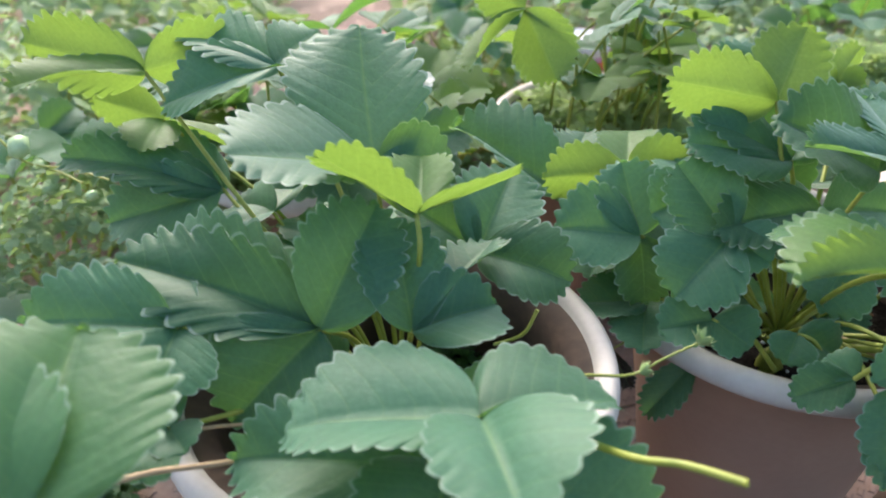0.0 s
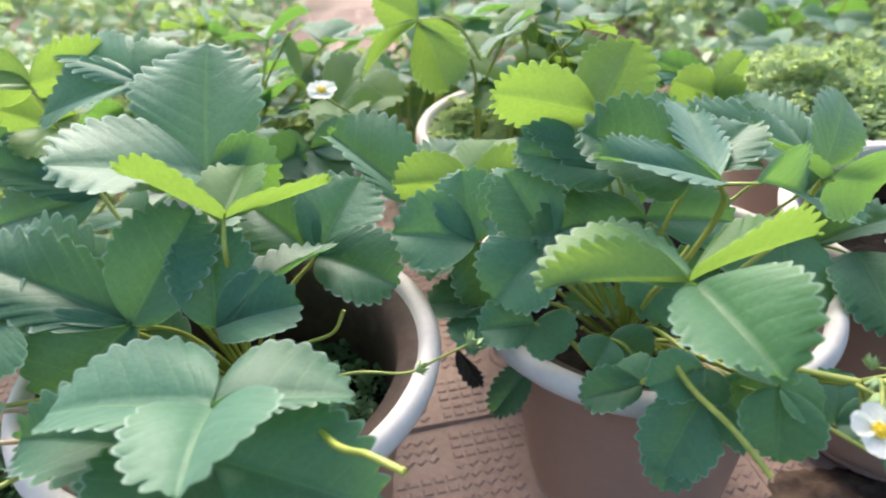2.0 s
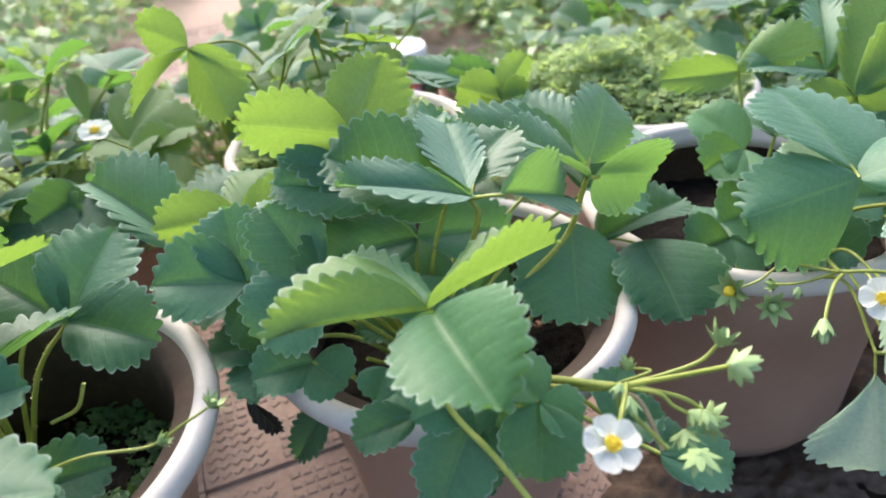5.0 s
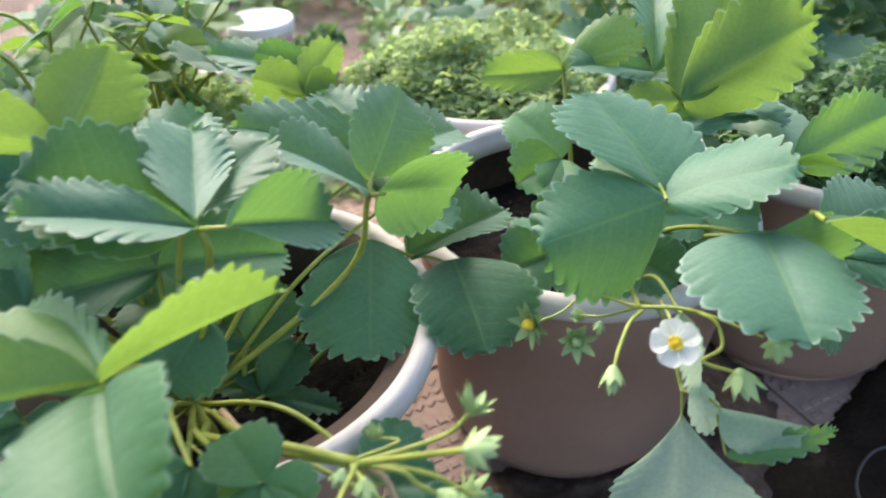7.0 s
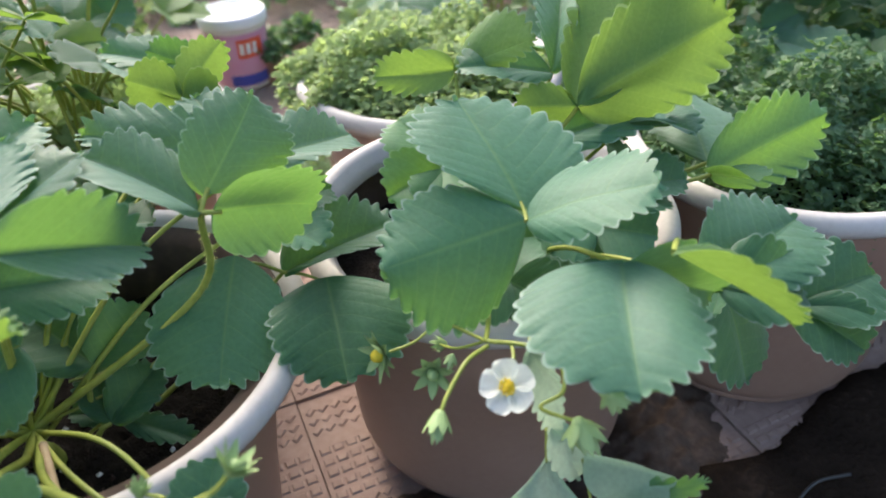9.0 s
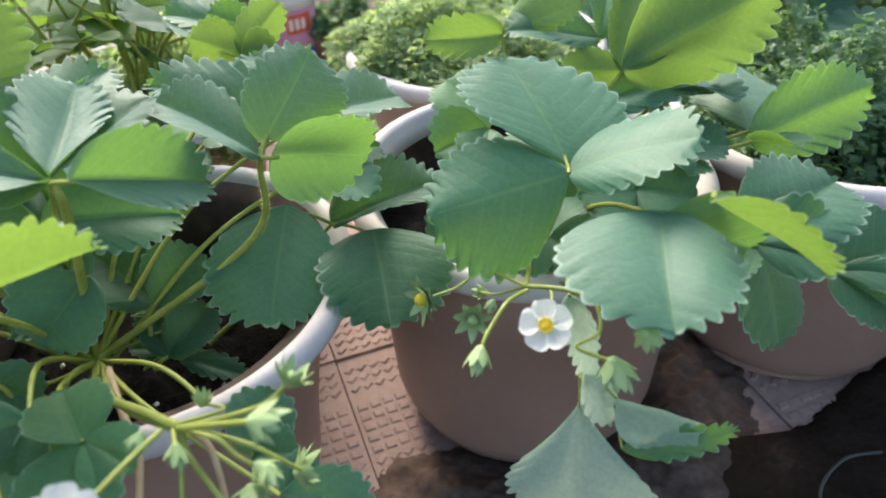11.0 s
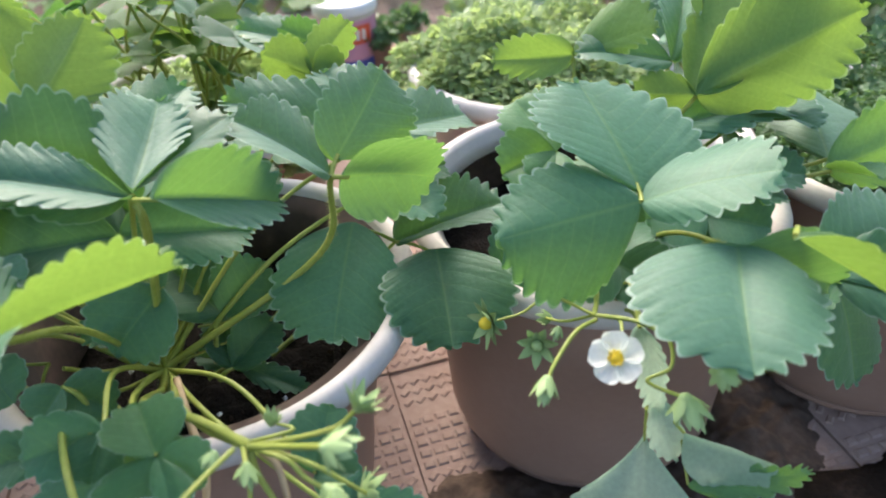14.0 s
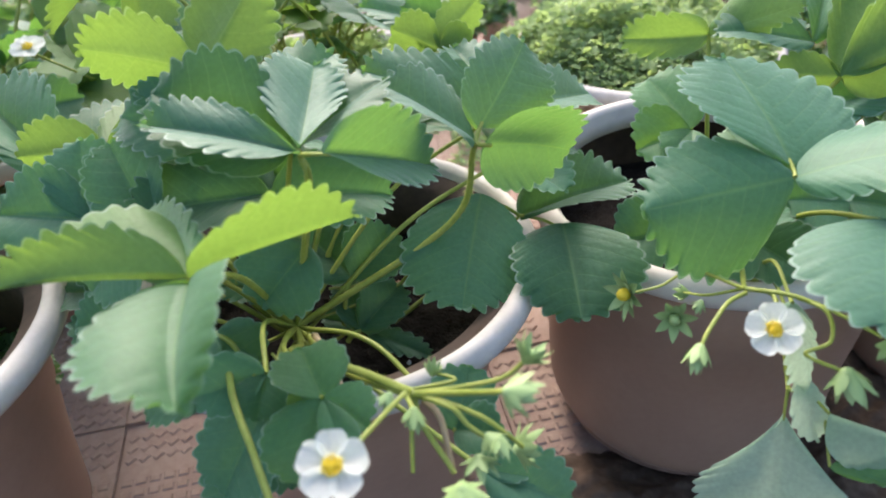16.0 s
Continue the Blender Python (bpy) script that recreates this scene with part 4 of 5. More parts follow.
leaf(plant_c, (0.462, 0.430, 0.168), (0.495, 0.300, 0.285), [((0.480, 0.238, 0.276), (0.447, 0.287, 0.280), (0.514, 0.258, 0.286), None, 0.16),
    ((0.540, 0.299, 0.262), (0.510, 0.293, 0.303), (0.523, 0.293, 0.262))], LEAF_SKYLIT, hairs=80)
leaf(plant_c, (0.551, 0.335, 0.226), (0.504, 0.277, 0.307), [((0.549, 0.257, 0.279), (0.61, 0.49, 0.62), 0.034, 0.60, 0.05, -0.41)], LEAF_YOUNG_BACKLIT)
leaf(plant_c, (0.462, 0.430, 0.168), (0.540, 0.302, 0.264), [((0.595, 0.331, 0.271), (-0.00, -0.23, 0.97), 0.054, 0.26, 0.10, -0.27),
    ((0.581, 0.296, 0.259), (0.07, -0.33, 0.94), 0.042, 0.32, 0.10, -0.55)])
leaf(plant_c, (0.462, 0.430, 0.168), (0.500, 0.435, 0.268), [((0.592, 0.453, 0.277), (-0.04, -0.24, 0.97), 0.045, 0.31, 0.12, -0.50),
    ((0.480, 0.467, 0.273), (-0.03, -0.17, 0.98), 0.040, 0.31, 0.12, 0.48)])
leaf(plant_c, (0.462, 0.430, 0.168), (0.456, 0.475, 0.303), [((0.410, 0.503, 0.292), (0.433, 0.488, 0.314), (0.441, 0.476, 0.289), None, 0.02),
    ((0.495, 0.446, 0.328), (0.479, 0.476, 0.333), (0.480, 0.455, 0.310), None, 0.02)], LEAF_YOUNG_BACKLIT)
leaf(plant_c, (0.462, 0.430, 0.168), (0.511, 0.459, 0.302), [((0.456, 0.461, 0.310), (0.13, -0.13, 0.98), 0.036, 0.34, 0.08, 0.63),
    ((0.533, 0.518, 0.334), (-0.17, -0.42, 0.89), 0.026, 0.70, 0.12, -0.01)])
leaf(plant_c, (0.462, 0.430, 0.168), (0.518, 0.431, 0.292), [((0.608, 0.445, 0.330), (-0.05, 0.95, -0.32), 0.068, 0.20, 0.05),
    ((0.575, 0.491, 0.363), (0.14, 0.74, -0.66), 0.052, 0.15, 0.05),
    ((0.485, 0.442, 0.291), (0.08, 0.98, -0.20), 0.026, 0.30)], LEAF_YOUNG_BACKLIT)
leaf(plant_c, (0.462, 0.430, 0.168), (0.597, 0.418, 0.253), [((0.609, 0.496, 0.268), (0.583, 0.480, 0.250), (0.650, 0.495, 0.244), None, 0.05)], LEAF_SKYLIT, label='pale blue-green leaf with raised veins')
leaf(plant_c, (0.462, 0.430, 0.168), (0.589, 0.400, 0.256), [((0.662, 0.414, 0.279), (-0.01, 0.86, -0.50), 0.048, 0.12, 0.05),
    ((0.599, 0.370, 0.268), (0.29, 0.41, 0.86), 0.032, 0.40, 0.10, -0.43)], LEAF_FRESH)
leaf(plant_c, (0.462, 0.430, 0.168), (0.467, 0.357, 0.272), [((0.448, 0.392, 0.283), (-0.18, -0.38, 0.91), 0.024, 0.28, 0.05, 0.37)], LEAF_UNDER)
leaf(plant_c, (0.462, 0.430, 0.168), (0.575, 0.345, 0.222), [((0.586, 0.319, 0.174), (0.555, 0.316, 0.205), (0.617, 0.343, 0.168)),
    ((0.557, 0.321, 0.225), (-0.46, 0.33, 0.82), 0.015, 0.31, 0.12, 0.50)])
leaf(plant_c, (0.462, 0.430, 0.168), (0.438, 0.419, 0.269), [((0.406, 0.405, 0.265), (0.07, -0.40, 0.91), 0.038, 0.31, 0.10, 0.50),
    ((0.419, 0.457, 0.284), (-0.11, -0.40, 0.91), 0.040, 0.26, 0.10, 0.29),
    ((0.427, 0.394, 0.261), (-0.00, -0.31, 0.95), 0.030, 0.25, 0.12, 0.13)], LEAF_FRESH)
leaf(plant_c, (0.462, 0.430, 0.168), (0.446, 0.398, 0.235), [((0.415, 0.391, 0.232), (0.01, -0.42, 0.91), 0.044, 0.32, 0.12, 0.54),
    ((0.467, 0.379, 0.228), (-0.10, -0.43, 0.90), 0.042, 0.31, 0.12, -0.50),
    ((0.451, 0.438, 0.237), (-0.03, -0.05, 1.00), 0.044, 0.25, 0.12, 0.03)])
leaf(plant_c, (0.462, 0.430, 0.168), (0.462, 0.358, 0.234), [((0.434, 0.351, 0.231), (0.02, -0.38, 0.92), 0.041, 0.32, 0.12, 0.53),
    ((0.482, 0.340, 0.228), (-0.12, -0.41, 0.91), 0.038, 0.32, 0.12, -0.52),
    ((0.470, 0.396, 0.233), (-0.03, 0.02, 1.00), 0.044, 0.25, 0.12, 0.05)])
leaf(plant_c, (0.462, 0.430, 0.168), (0.506, 0.393, 0.231), [((0.475, 0.385, 0.228), (0.00, -0.39, 0.92), 0.045, 0.31, 0.12, 0.50),
    ((0.527, 0.374, 0.224), (-0.13, -0.45, 0.88), 0.040, 0.32, 0.12, -0.53),
    ((0.516, 0.432, 0.233), (-0.06, -0.03, 1.00), 0.044, 0.25, 0.12, 0.07)])
leaf(plant_c, (0.462, 0.430, 0.168), (0.430, 0.404, 0.209), [((0.399, 0.396, 0.206), (0.01, -0.41, 0.91), 0.045, 0.32, 0.12, 0.55),
    ((0.454, 0.384, 0.202), (-0.07, -0.42, 0.91), 0.044, 0.31, 0.12, -0.50),
    ((0.434, 0.443, 0.211), (-0.02, -0.05, 1.00), 0.044, 0.25, 0.12, 0.02)])
leaf(plant_b, (0.208, 0.350, 0.185), (0.144, 0.360, 0.283), [((0.115, 0.350, 0.278), (0.03, -0.48, 0.88), 0.042, 0.32, 0.12, 0.56),
    ((0.169, 0.344, 0.274), (0.02, -0.45, 0.89), 0.044, 0.30, 0.12, -0.44),
    ((0.139, 0.398, 0.288), (0.02, -0.12, 0.99), 0.042, 0.25, 0.12, -0.01)])
leaf(plant_b, (0.208, 0.350, 0.185), (0.188, 0.387, 0.285), [((0.158, 0.377, 0.280), (0.02, -0.48, 0.88), 0.044, 0.32, 0.12, 0.54),
    ((0.213, 0.371, 0.276), (0.00, -0.49, 0.87), 0.044, 0.30, 0.12, -0.46),
    ((0.187, 0.427, 0.292), (-0.01, -0.16, 0.99), 0.042, 0.25, 0.12, 0.02)])
leaf(plant_c, (0.462, 0.430, 0.168), (0.516, 0.382, 0.243), [((0.482, 0.380, 0.246), (0.12, -0.43, 0.90), 0.044, 0.32, 0.12, 0.55),
    ((0.545, 0.368, 0.243), (-0.20, -0.41, 0.89), 0.044, 0.33, 0.12, -0.58),
    ((0.524, 0.423, 0.247), (-0.11, -0.08, 0.99), 0.042, 0.25, 0.12, 0.12)])
leaf(plant_c, (0.465, 0.370, 0.190), (0.463, 0.287, 0.200), [((0.4585, 0.2530, 0.1400), (0.4240, 0.2712, 0.1400), (0.4912, 0.2410, 0.1510), (0.4616, 0.2815, 0.1900), 0.10, 0.80)], LEAF_UNDER, via=(0.468, 0.332, 0.217), stem=0.0011, label='pale underside of a drooping leaf')
leaf(plant_c, (0.463, 0.287, 0.200), (0.477, 0.273, 0.199), [((0.5115, 0.2527, 0.1990), (0.4830, 0.2575, 0.1800), (0.4960, 0.2640, 0.1960), None, 0.03)], LEAF_UNDER, via=(0.470, 0.281, 0.203), stem=0.0009, label='pale underside of a folded drooping leaf')
leaf(plant_c, (0.463, 0.287, 0.200), (0.4780, 0.2605, 0.1770), [((0.5235, 0.2480, 0.1990), (0.5030, 0.2560, 0.1935), (0.5010, 0.2500, 0.1800))], LEAF_FRESH, via=(0.475, 0.279, 0.199), stem=0.0008)
leaf(plant_c, (0.465, 0.370, 0.195), (0.465, 0.283, 0.211), [((0.475, 0.271, 0.184), (0.461, 0.273, 0.196), (0.477, 0.278, 0.200), None, 0.1)], LEAF_UNDER, via=(0.467, 0.335, 0.225), stem=0.0010)
leaf(plant_c, (0.465, 0.370, 0.195), (0.455, 0.291, 0.251), [((0.469, 0.280, 0.205), (0.452, 0.283, 0.228), (0.466, 0.289, 0.231), None, 0.1)], LEAF_UNDER, via=(0.462, 0.335, 0.240), stem=0.0010)
leaf(plant_e, (0.660, 0.470, 0.165), (0.606, 0.325, 0.219), [((0.649, 0.329, 0.229), (-0.18, -0.37, 0.91), 0.052, 0.28, 0.10, -0.38),
    ((0.632, 0.300, 0.206), (-0.10, -0.55, 0.83), 0.036, 0.33, 0.12, -0.57)])
leaf(plant_r, (0.100, 0.600, 0.165), (0.060, 0.563, 0.340), [((0.015, 0.527, 0.304), (-0.72, 0.25, 0.65), 0.042, 0.50, 0.15, 0.51),
    ((0.084, 0.533, 0.293), (0.34, 0.86, -0.38), 0.052, 0.40, 0.15),
    ((0.022, 0.579, 0.357), (0.36, 0.93, -0.06), 0.040)], LEAF_YOUNG_BACKLIT, via=(0.104, 0.568, 0.300))

# low shaded leaves that fill the plants from within
for plant, root, spots in ((plant_a, (-0.035, 0.318, 0.160), ((-0.100, 0.300, 0.235), (-0.130, 0.330, 0.250), (-0.075, 0.360, 0.255), (-0.020, 0.380, 0.250), (-0.060, 0.290, 0.225), (-0.110, 0.375, 0.270),
                                                               (-0.005, 0.270, 0.205), (-0.150, 0.290, 0.240), (-0.045, 0.265, 0.215))),
                           (plant_b, (0.208, 0.350, 0.175), ((0.155, 0.390, 0.240), (0.190, 0.420, 0.250), (0.240, 0.430, 0.250), (0.120, 0.350, 0.215), (0.270, 0.455, 0.260), (0.100, 0.380, 0.235), (0.335, 0.432, 0.248))),
                           (plant_c, (0.462, 0.430, 0.168), ((0.490, 0.470, 0.250), (0.520, 0.470, 0.260), (0.540, 0.410, 0.250), (0.560, 0.450, 0.270)))):
    for k, spot in enumerate(spots):
        c = Vector(spot)
        away = (c - Vector(root)) * Vector((1, 1, 0))
        turn = math.atan2(away.y, away.x) + 0.4 * math.sin(3.1 * k)
        specs = []
        for bend_ in (-1.25, 0.0, 1.25):
            d = Vector((math.cos(turn + bend_), math.sin(turn + bend_), 0.15 * math.sin(k + bend_)))
            specs.append((tuple(c + d * (0.040 + 0.004 * math.sin(2.3 * k))), (0.25 * math.cos(turn) + 0.1 * math.sin(k), 0.25 * math.sin(turn) - 0.2, 0.9), 0.040, 0.28, 0.14, 0.3 * math.sin(1.7 * k + bend_)))
        leaf(plant, root, spot, specs)
leaf(plant_b, (0.150, 0.345, 0.200), (0.098, 0.334, 0.190), [((0.112, 0.331, 0.160), (-0.2, -0.9, 0.3), 0.012, 0.45, 0.20, 0.3)], LEAF_DEAD, stem=0.0008, label="black withered leaflet hanging over the rim")

# stalks, buds and flowers
stalk(plant_b, 'flower_stalk', [(0.208, 0.350, 0.185), (0.221, 0.318, 0.202), (0.229, 0.287, 0.227), (0.262, 0.264, 0.241), (0.294, 0.237, 0.255)], 0.0023, 0.0020, STEM, hairs=30)
stalk(plant_b, 'flower_stalk', [(0.223, 0.328, 0.199), (0.241, 0.293, 0.219), (0.264, 0.265, 0.234), (0.289, 0.241, 0.251)], 0.0019, 0.0016, STEM)
stalk(plant_b, 'flower_stalk', [(0.294, 0.237, 0.255), (0.314, 0.234, 0.262), (0.329, 0.233, 0.268), (0.338, 0.235, 0.276)], 0.0012, 0.0009, STEM)
stalk(plant_b, 'flower_stalk', [(0.294, 0.236, 0.256), (0.315, 0.223, 0.271), (0.330, 0.211, 0.285)], 0.0014, 0.0010, STEM)
stalk(plant_b, 'flower_stalk', [(0.293, 0.238, 0.256), (0.310, 0.241, 0.258), (0.301, 0.246, 0.257)], 0.0009, 0.0007, STEM)
stalk(plant_b, 'flower_stalk', [(0.295, 0.236, 0.255), (0.309, 0.229, 0.256), (0.315, 0.225, 0.251), (0.322, 0.222, 0.247)], 0.0012, 0.0009, STEM)
stalk(plant_b, 'flower_stalk', [(0.302, 0.234, 0.256), (0.320, 0.228, 0.252), (0.329, 0.226, 0.245), (0.336, 0.227, 0.235)], 0.0011, 0.0008, STEM)
stalk(plant_b, 'flower_stalk', [(0.291, 0.237, 0.254), (0.295, 0.226, 0.258)], 0.0012, 0.0009, STEM)
stalk(plant_b, 'flower_stalk', [(0.294, 0.236, 0.254), (0.297, 0.229, 0.247), (0.310, 0.214, 0.236)], 0.0014, 0.0011, STEM)
stalk(plant_b, 'flower_stalk', [(0.293, 0.236, 0.252), (0.293, 0.226, 0.242), (0.294, 0.214, 0.236)], 0.0011, 0.0008, STEM)
stalk(plant_b, 'flower_stalk', [(0.293, 0.226, 0.268), (0.287, 0.212, 0.272), (0.279, 0.196, 0.274), (0.275, 0.188, 0.273)], 0.0011, 0.0009, STEM)
stalk(plant_b, 'runner', [(0.229, 0.321, 0.206), (0.249, 0.282, 0.215), (0.260, 0.261, 0.213), (0.264, 0.236, 0.205)], 0.0021, 0.0017, STEM_DRY)
stalk(plant_b, 'runner', [(0.297, 0.238, 0.250), (0.304, 0.232, 0.246), (0.309, 0.217, 0.232)], 0.0015, 0.0012, STEM_DRY)
stalk(plant_b, 'flower_stalk', [(0.222, 0.280, 0.234), (0.251, 0.246, 0.241), (0.274, 0.243, 0.252)], 0.0007, 0.0005, STEM)
stalk(plant_b, 'runner', [(0.210, 0.263, 0.252), (0.218, 0.242, 0.247), (0.232, 0.218, 0.244), (0.244, 0.197, 0.237)], 0.0016, 0.0015, STEM)
stalk(plant_b, 'old_leaf_stalk', [(0.178, 0.313, 0.217), (0.196, 0.319, 0.202), (0.209, 0.346, 0.188)], 0.0012, 0.0011, STEM)
stalk(plant_b, 'old_leaf_stalk', [(0.175, 0.321, 0.219), (0.186, 0.333, 0.203), (0.204, 0.353, 0.189)], 0.0012, 0.0011, STEM)
stalk(plant_b, 'old_leaf_stalk', [(0.257, 0.393, 0.202), (0.244, 0.376, 0.196), (0.227, 0.367, 0.200)], 0.0009, 0.0008, STEM)
stalk(plant_b, 'old_leaf_stalk', [(0.276, 0.380, 0.203), (0.260, 0.372, 0.192), (0.213, 0.351, 0.187)], 0.0009, 0.0008, STEM)
stalk(plant_b, 'dry_tendril', [(0.314, 0.387, 0.213), (0.322, 0.387, 0.206), (0.335, 0.389, 0.201)], 0.0006, 0.0009, STEM_DRY)
bud(plant_b, (0.338, 0.235, 0.276), (0.53, 0.51, 0.67), 0.0075, 0.36)
bud(plant_b, (0.331, 0.209, 0.287), (0.87, 0.11, -0.48), 0.0080, 0.33)
bud(plant_b, (0.301, 0.246, 0.257), (0.10, 0.62, 0.78), 0.0050, 0.18)
bud(plant_b, (0.323, 0.222, 0.247), (0.63, -0.50, -0.59), 0.0065, 0.24)
bud(plant_b, (0.327, 0.218, 0.250), (0.22, -0.61, -0.76), 0.0060, 0.12)
bud(plant_b, (0.335, 0.229, 0.231), (0.95, 0.30, -0.06), 0.0085, 0.48)
bud(plant_b, (0.295, 0.226, 0.257), (0.02, -0.62, -0.78), 0.0062, 0.15)
bud(plant_b, (0.319, 0.218, 0.239), (0.14, -0.62, -0.77), 0.0070, 0.48)
bud(plant_b, (0.314, 0.195, 0.253), (0.15, -0.22, -0.96), 0.0075, 0.42)
bud(plant_b, (0.288, 0.221, 0.272), (-0.47, -0.56, -0.68), 0.0045, 0.18)
flower(plant_b, (0.274, 0.188, 0.276), (0.16, -0.40, 0.90), 0.0112)
stalk(plant_c, 'flower_stalk', [(0.444, 0.352, 0.241), (0.443, 0.324, 0.246), (0.437, 0.300, 0.252)], 0.0013, 0.0012, STEM)
stalk(plant_c, 'flower_stalk', [(0.437, 0.300, 0.252), (0.421, 0.323, 0.244), (0.407, 0.323, 0.235), (0.395, 0.323, 0.231)], 0.0009, 0.0007, STEM)
stalk(plant_c, 'flower_stalk', [(0.437, 0.297, 0.252), (0.426, 0.287, 0.255), (0.416, 0.275, 0.251), (0.412, 0.269, 0.248)], 0.0011, 0.0009, STEM)
stalk(plant_c, 'flower_stalk', [(0.437, 0.300, 0.252), (0.426, 0.312, 0.238), (0.420, 0.328, 0.226)], 0.0008, 0.0006, STEM)
stalk(plant_c, 'flower_stalk', [(0.437, 0.300, 0.252), (0.446, 0.293, 0.255), (0.444, 0.280, 0.255), (0.440, 0.271, 0.255)], 0.0009, 0.0008, STEM)
stalk(plant_c, 'flower_stalk', [(0.437, 0.300, 0.252), (0.452, 0.288, 0.258), (0.465, 0.276, 0.259), (0.475, 0.258, 0.262)], 0.0011, 0.0008, STEM)
stalk(plant_c, 'flower_stalk', [(0.454, 0.288, 0.257), (0.462, 0.276, 0.259), (0.461, 0.265, 0.253), (0.451, 0.262, 0.249), (0.463, 0.253, 0.248)], 0.0009, 0.0008, STEM)
bud(plant_c, (0.390, 0.323, 0.230), (-0.86, -0.49, 0.11), 0.0092, 0.68, POLLEN)
bud(plant_c, (0.411, 0.268, 0.246), (-0.32, -0.73, -0.60), 0.0082, 0.07)
bud(plant_c, (0.422, 0.330, 0.224), (-0.99, 0.09, 0.06), 0.0055, 0.18)
bud(plant_c, (0.414, 0.316, 0.219), (-0.23, -0.92, 0.33), 0.0085, 0.51)
bud(plant_c, (0.464, 0.252, 0.247), (0.23, -0.42, -0.88), 0.0100, 0.21)
bud(plant_c, (0.474, 0.249, 0.266), (0.57, 0.20, -0.80), 0.0068, 0.30)
bud(plant_c, (0.423, 0.310, 0.235), (-0.41, -0.56, -0.72), 0.0045, 0.12)
flower(plant_c, (0.439, 0.268, 0.257), (-0.24, -0.56, 0.80), 0.0108)
stalk(plant_a, 'cut_runner', [(0.022, 0.233, 0.246), (0.059, 0.176, 0.279), (0.077, 0.160, 0.291), (0.093, 0.148, 0.296)], 0.0016, 0.0015, STEM)
stalk(plant_a, 'flower_stalk', [(0.015, 0.227, 0.251), (0.052, 0.235, 0.261), (0.080, 0.240, 0.257), (0.096, 0.244, 0.263), (0.112, 0.245, 0.272)], 0.0008, 0.0006, STEM)
bud(plant_a, (0.112, 0.245, 0.272), (0.58, 0.45, 0.68), 0.0055, 0.42)
bud(plant_a, (0.086, 0.241, 0.258), (0.91, 0.25, 0.33), 0.0045, 0.24)
stalk(plant_a, 'runner', [(-0.137, 0.173, 0.268), (-0.121, 0.184, 0.263), (-0.096, 0.197, 0.253), (-0.076, 0.218, 0.236)], 0.0013, 0.0012, STEM_DRY)
stalk(plant_a, 'runner', [(-0.118, 0.214, 0.254), (-0.104, 0.219, 0.251), (-0.089, 0.231, 0.240)], 0.0009, 0.0008, STEM_DRY)
stalk(plant_a, 'flower_stalk', [(-0.102, 0.128, 0.268), (-0.094, 0.149, 0.263), (-0.084, 0.167, 0.260), (-0.072, 0.182, 0.255)], 0.0012, 0.0011, STEM)
stalk(plant_a, 'old_leaf_stalk', [(0.042, 0.281, 0.264), (0.035, 0.278, 0.251), (0.020, 0.278, 0.244)], 0.0010, 0.0009, STEM)
stalk(plant_b, 'runner', [(0.146, 0.317, 0.193), (0.150, 0.303, 0.190), (0.164, 0.298, 0.189), (0.185, 0.295, 0.191), (0.207, 0.302, 0.198)], 0.0007, 0.0005, STEM)

# ---- back rows and herbs ----
VARIANTS = [tuple(leaflet_mesh(1.0, even_wings(0.86, 0.2 + 0.05 * k, 0.3 * math.sin(2.4 * k)), mat, 0.12 + 0.03 * k, 8, seed=k + 9 * i, cols=5) for i, mat in enumerate((LEAF, LEAF_YOUNG_BACKLIT))) for k in range(5)]


def strawberry(at, count, height, spread, seed, label, group="strawberry plants", size=0.056, young=0.3, centre=(0, 0)):
    """A strawberry plant of leaves that rise and lean out from one crown."""
    rnd = random.Random(seed)
    p = thing("strawberry_plant", label, "plant", group)
    c = Vector(at)
    for i in range(count):
        a = i * 2.4 + rnd.uniform(-0.4, 0.4)
        r = spread * math.sqrt((i + 0.5) / count)
        h = c + Vector((math.cos(a) * r + centre[0], math.sin(a) * r + centre[1], height * rnd.uniform(0.5, 1.0) * (1.1 - 0.4 * r / spread)))
        if 0.20 < h.x < 0.37 and h.y > 0.60:   # kept clear of leaves so the camera sees the bucket
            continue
        stem = part("leaf", tube("leaf_stalk", [c + Vector((math.cos(a), math.sin(a), 0)) * 0.008, c.lerp(h, 0.55) + Vector((0, 0, 0.015)), h], 0.002, 0.0015, STEM, 6, steps=5), p)
        kind = 1 if rnd.random() < young else 0
        s = size * rnd.uniform(0.7, 1.1)
        outw = Vector((math.cos(a), math.sin(a), 0))
        nrm = (Vector((0, 0, 1)) + outw * rnd.uniform(0.0, 0.8) + Vector((rnd.gauss(0, .25), rnd.gauss(0, .25), 0))).normalized()
        for k in (-1, 0, 1):
            t = a + k * 1.35
            d = Vector((math.cos(t), math.sin(t), 0))
            d = (d - nrm * d.dot(nrm)).normalized() + nrm * 0.25
            part("leaflet", rnd.choice(VARIANTS)[kind], stem, m=along(h, h + d, nrm) @ Matrix.Diagonal((s, s, s, 1)))
    return p


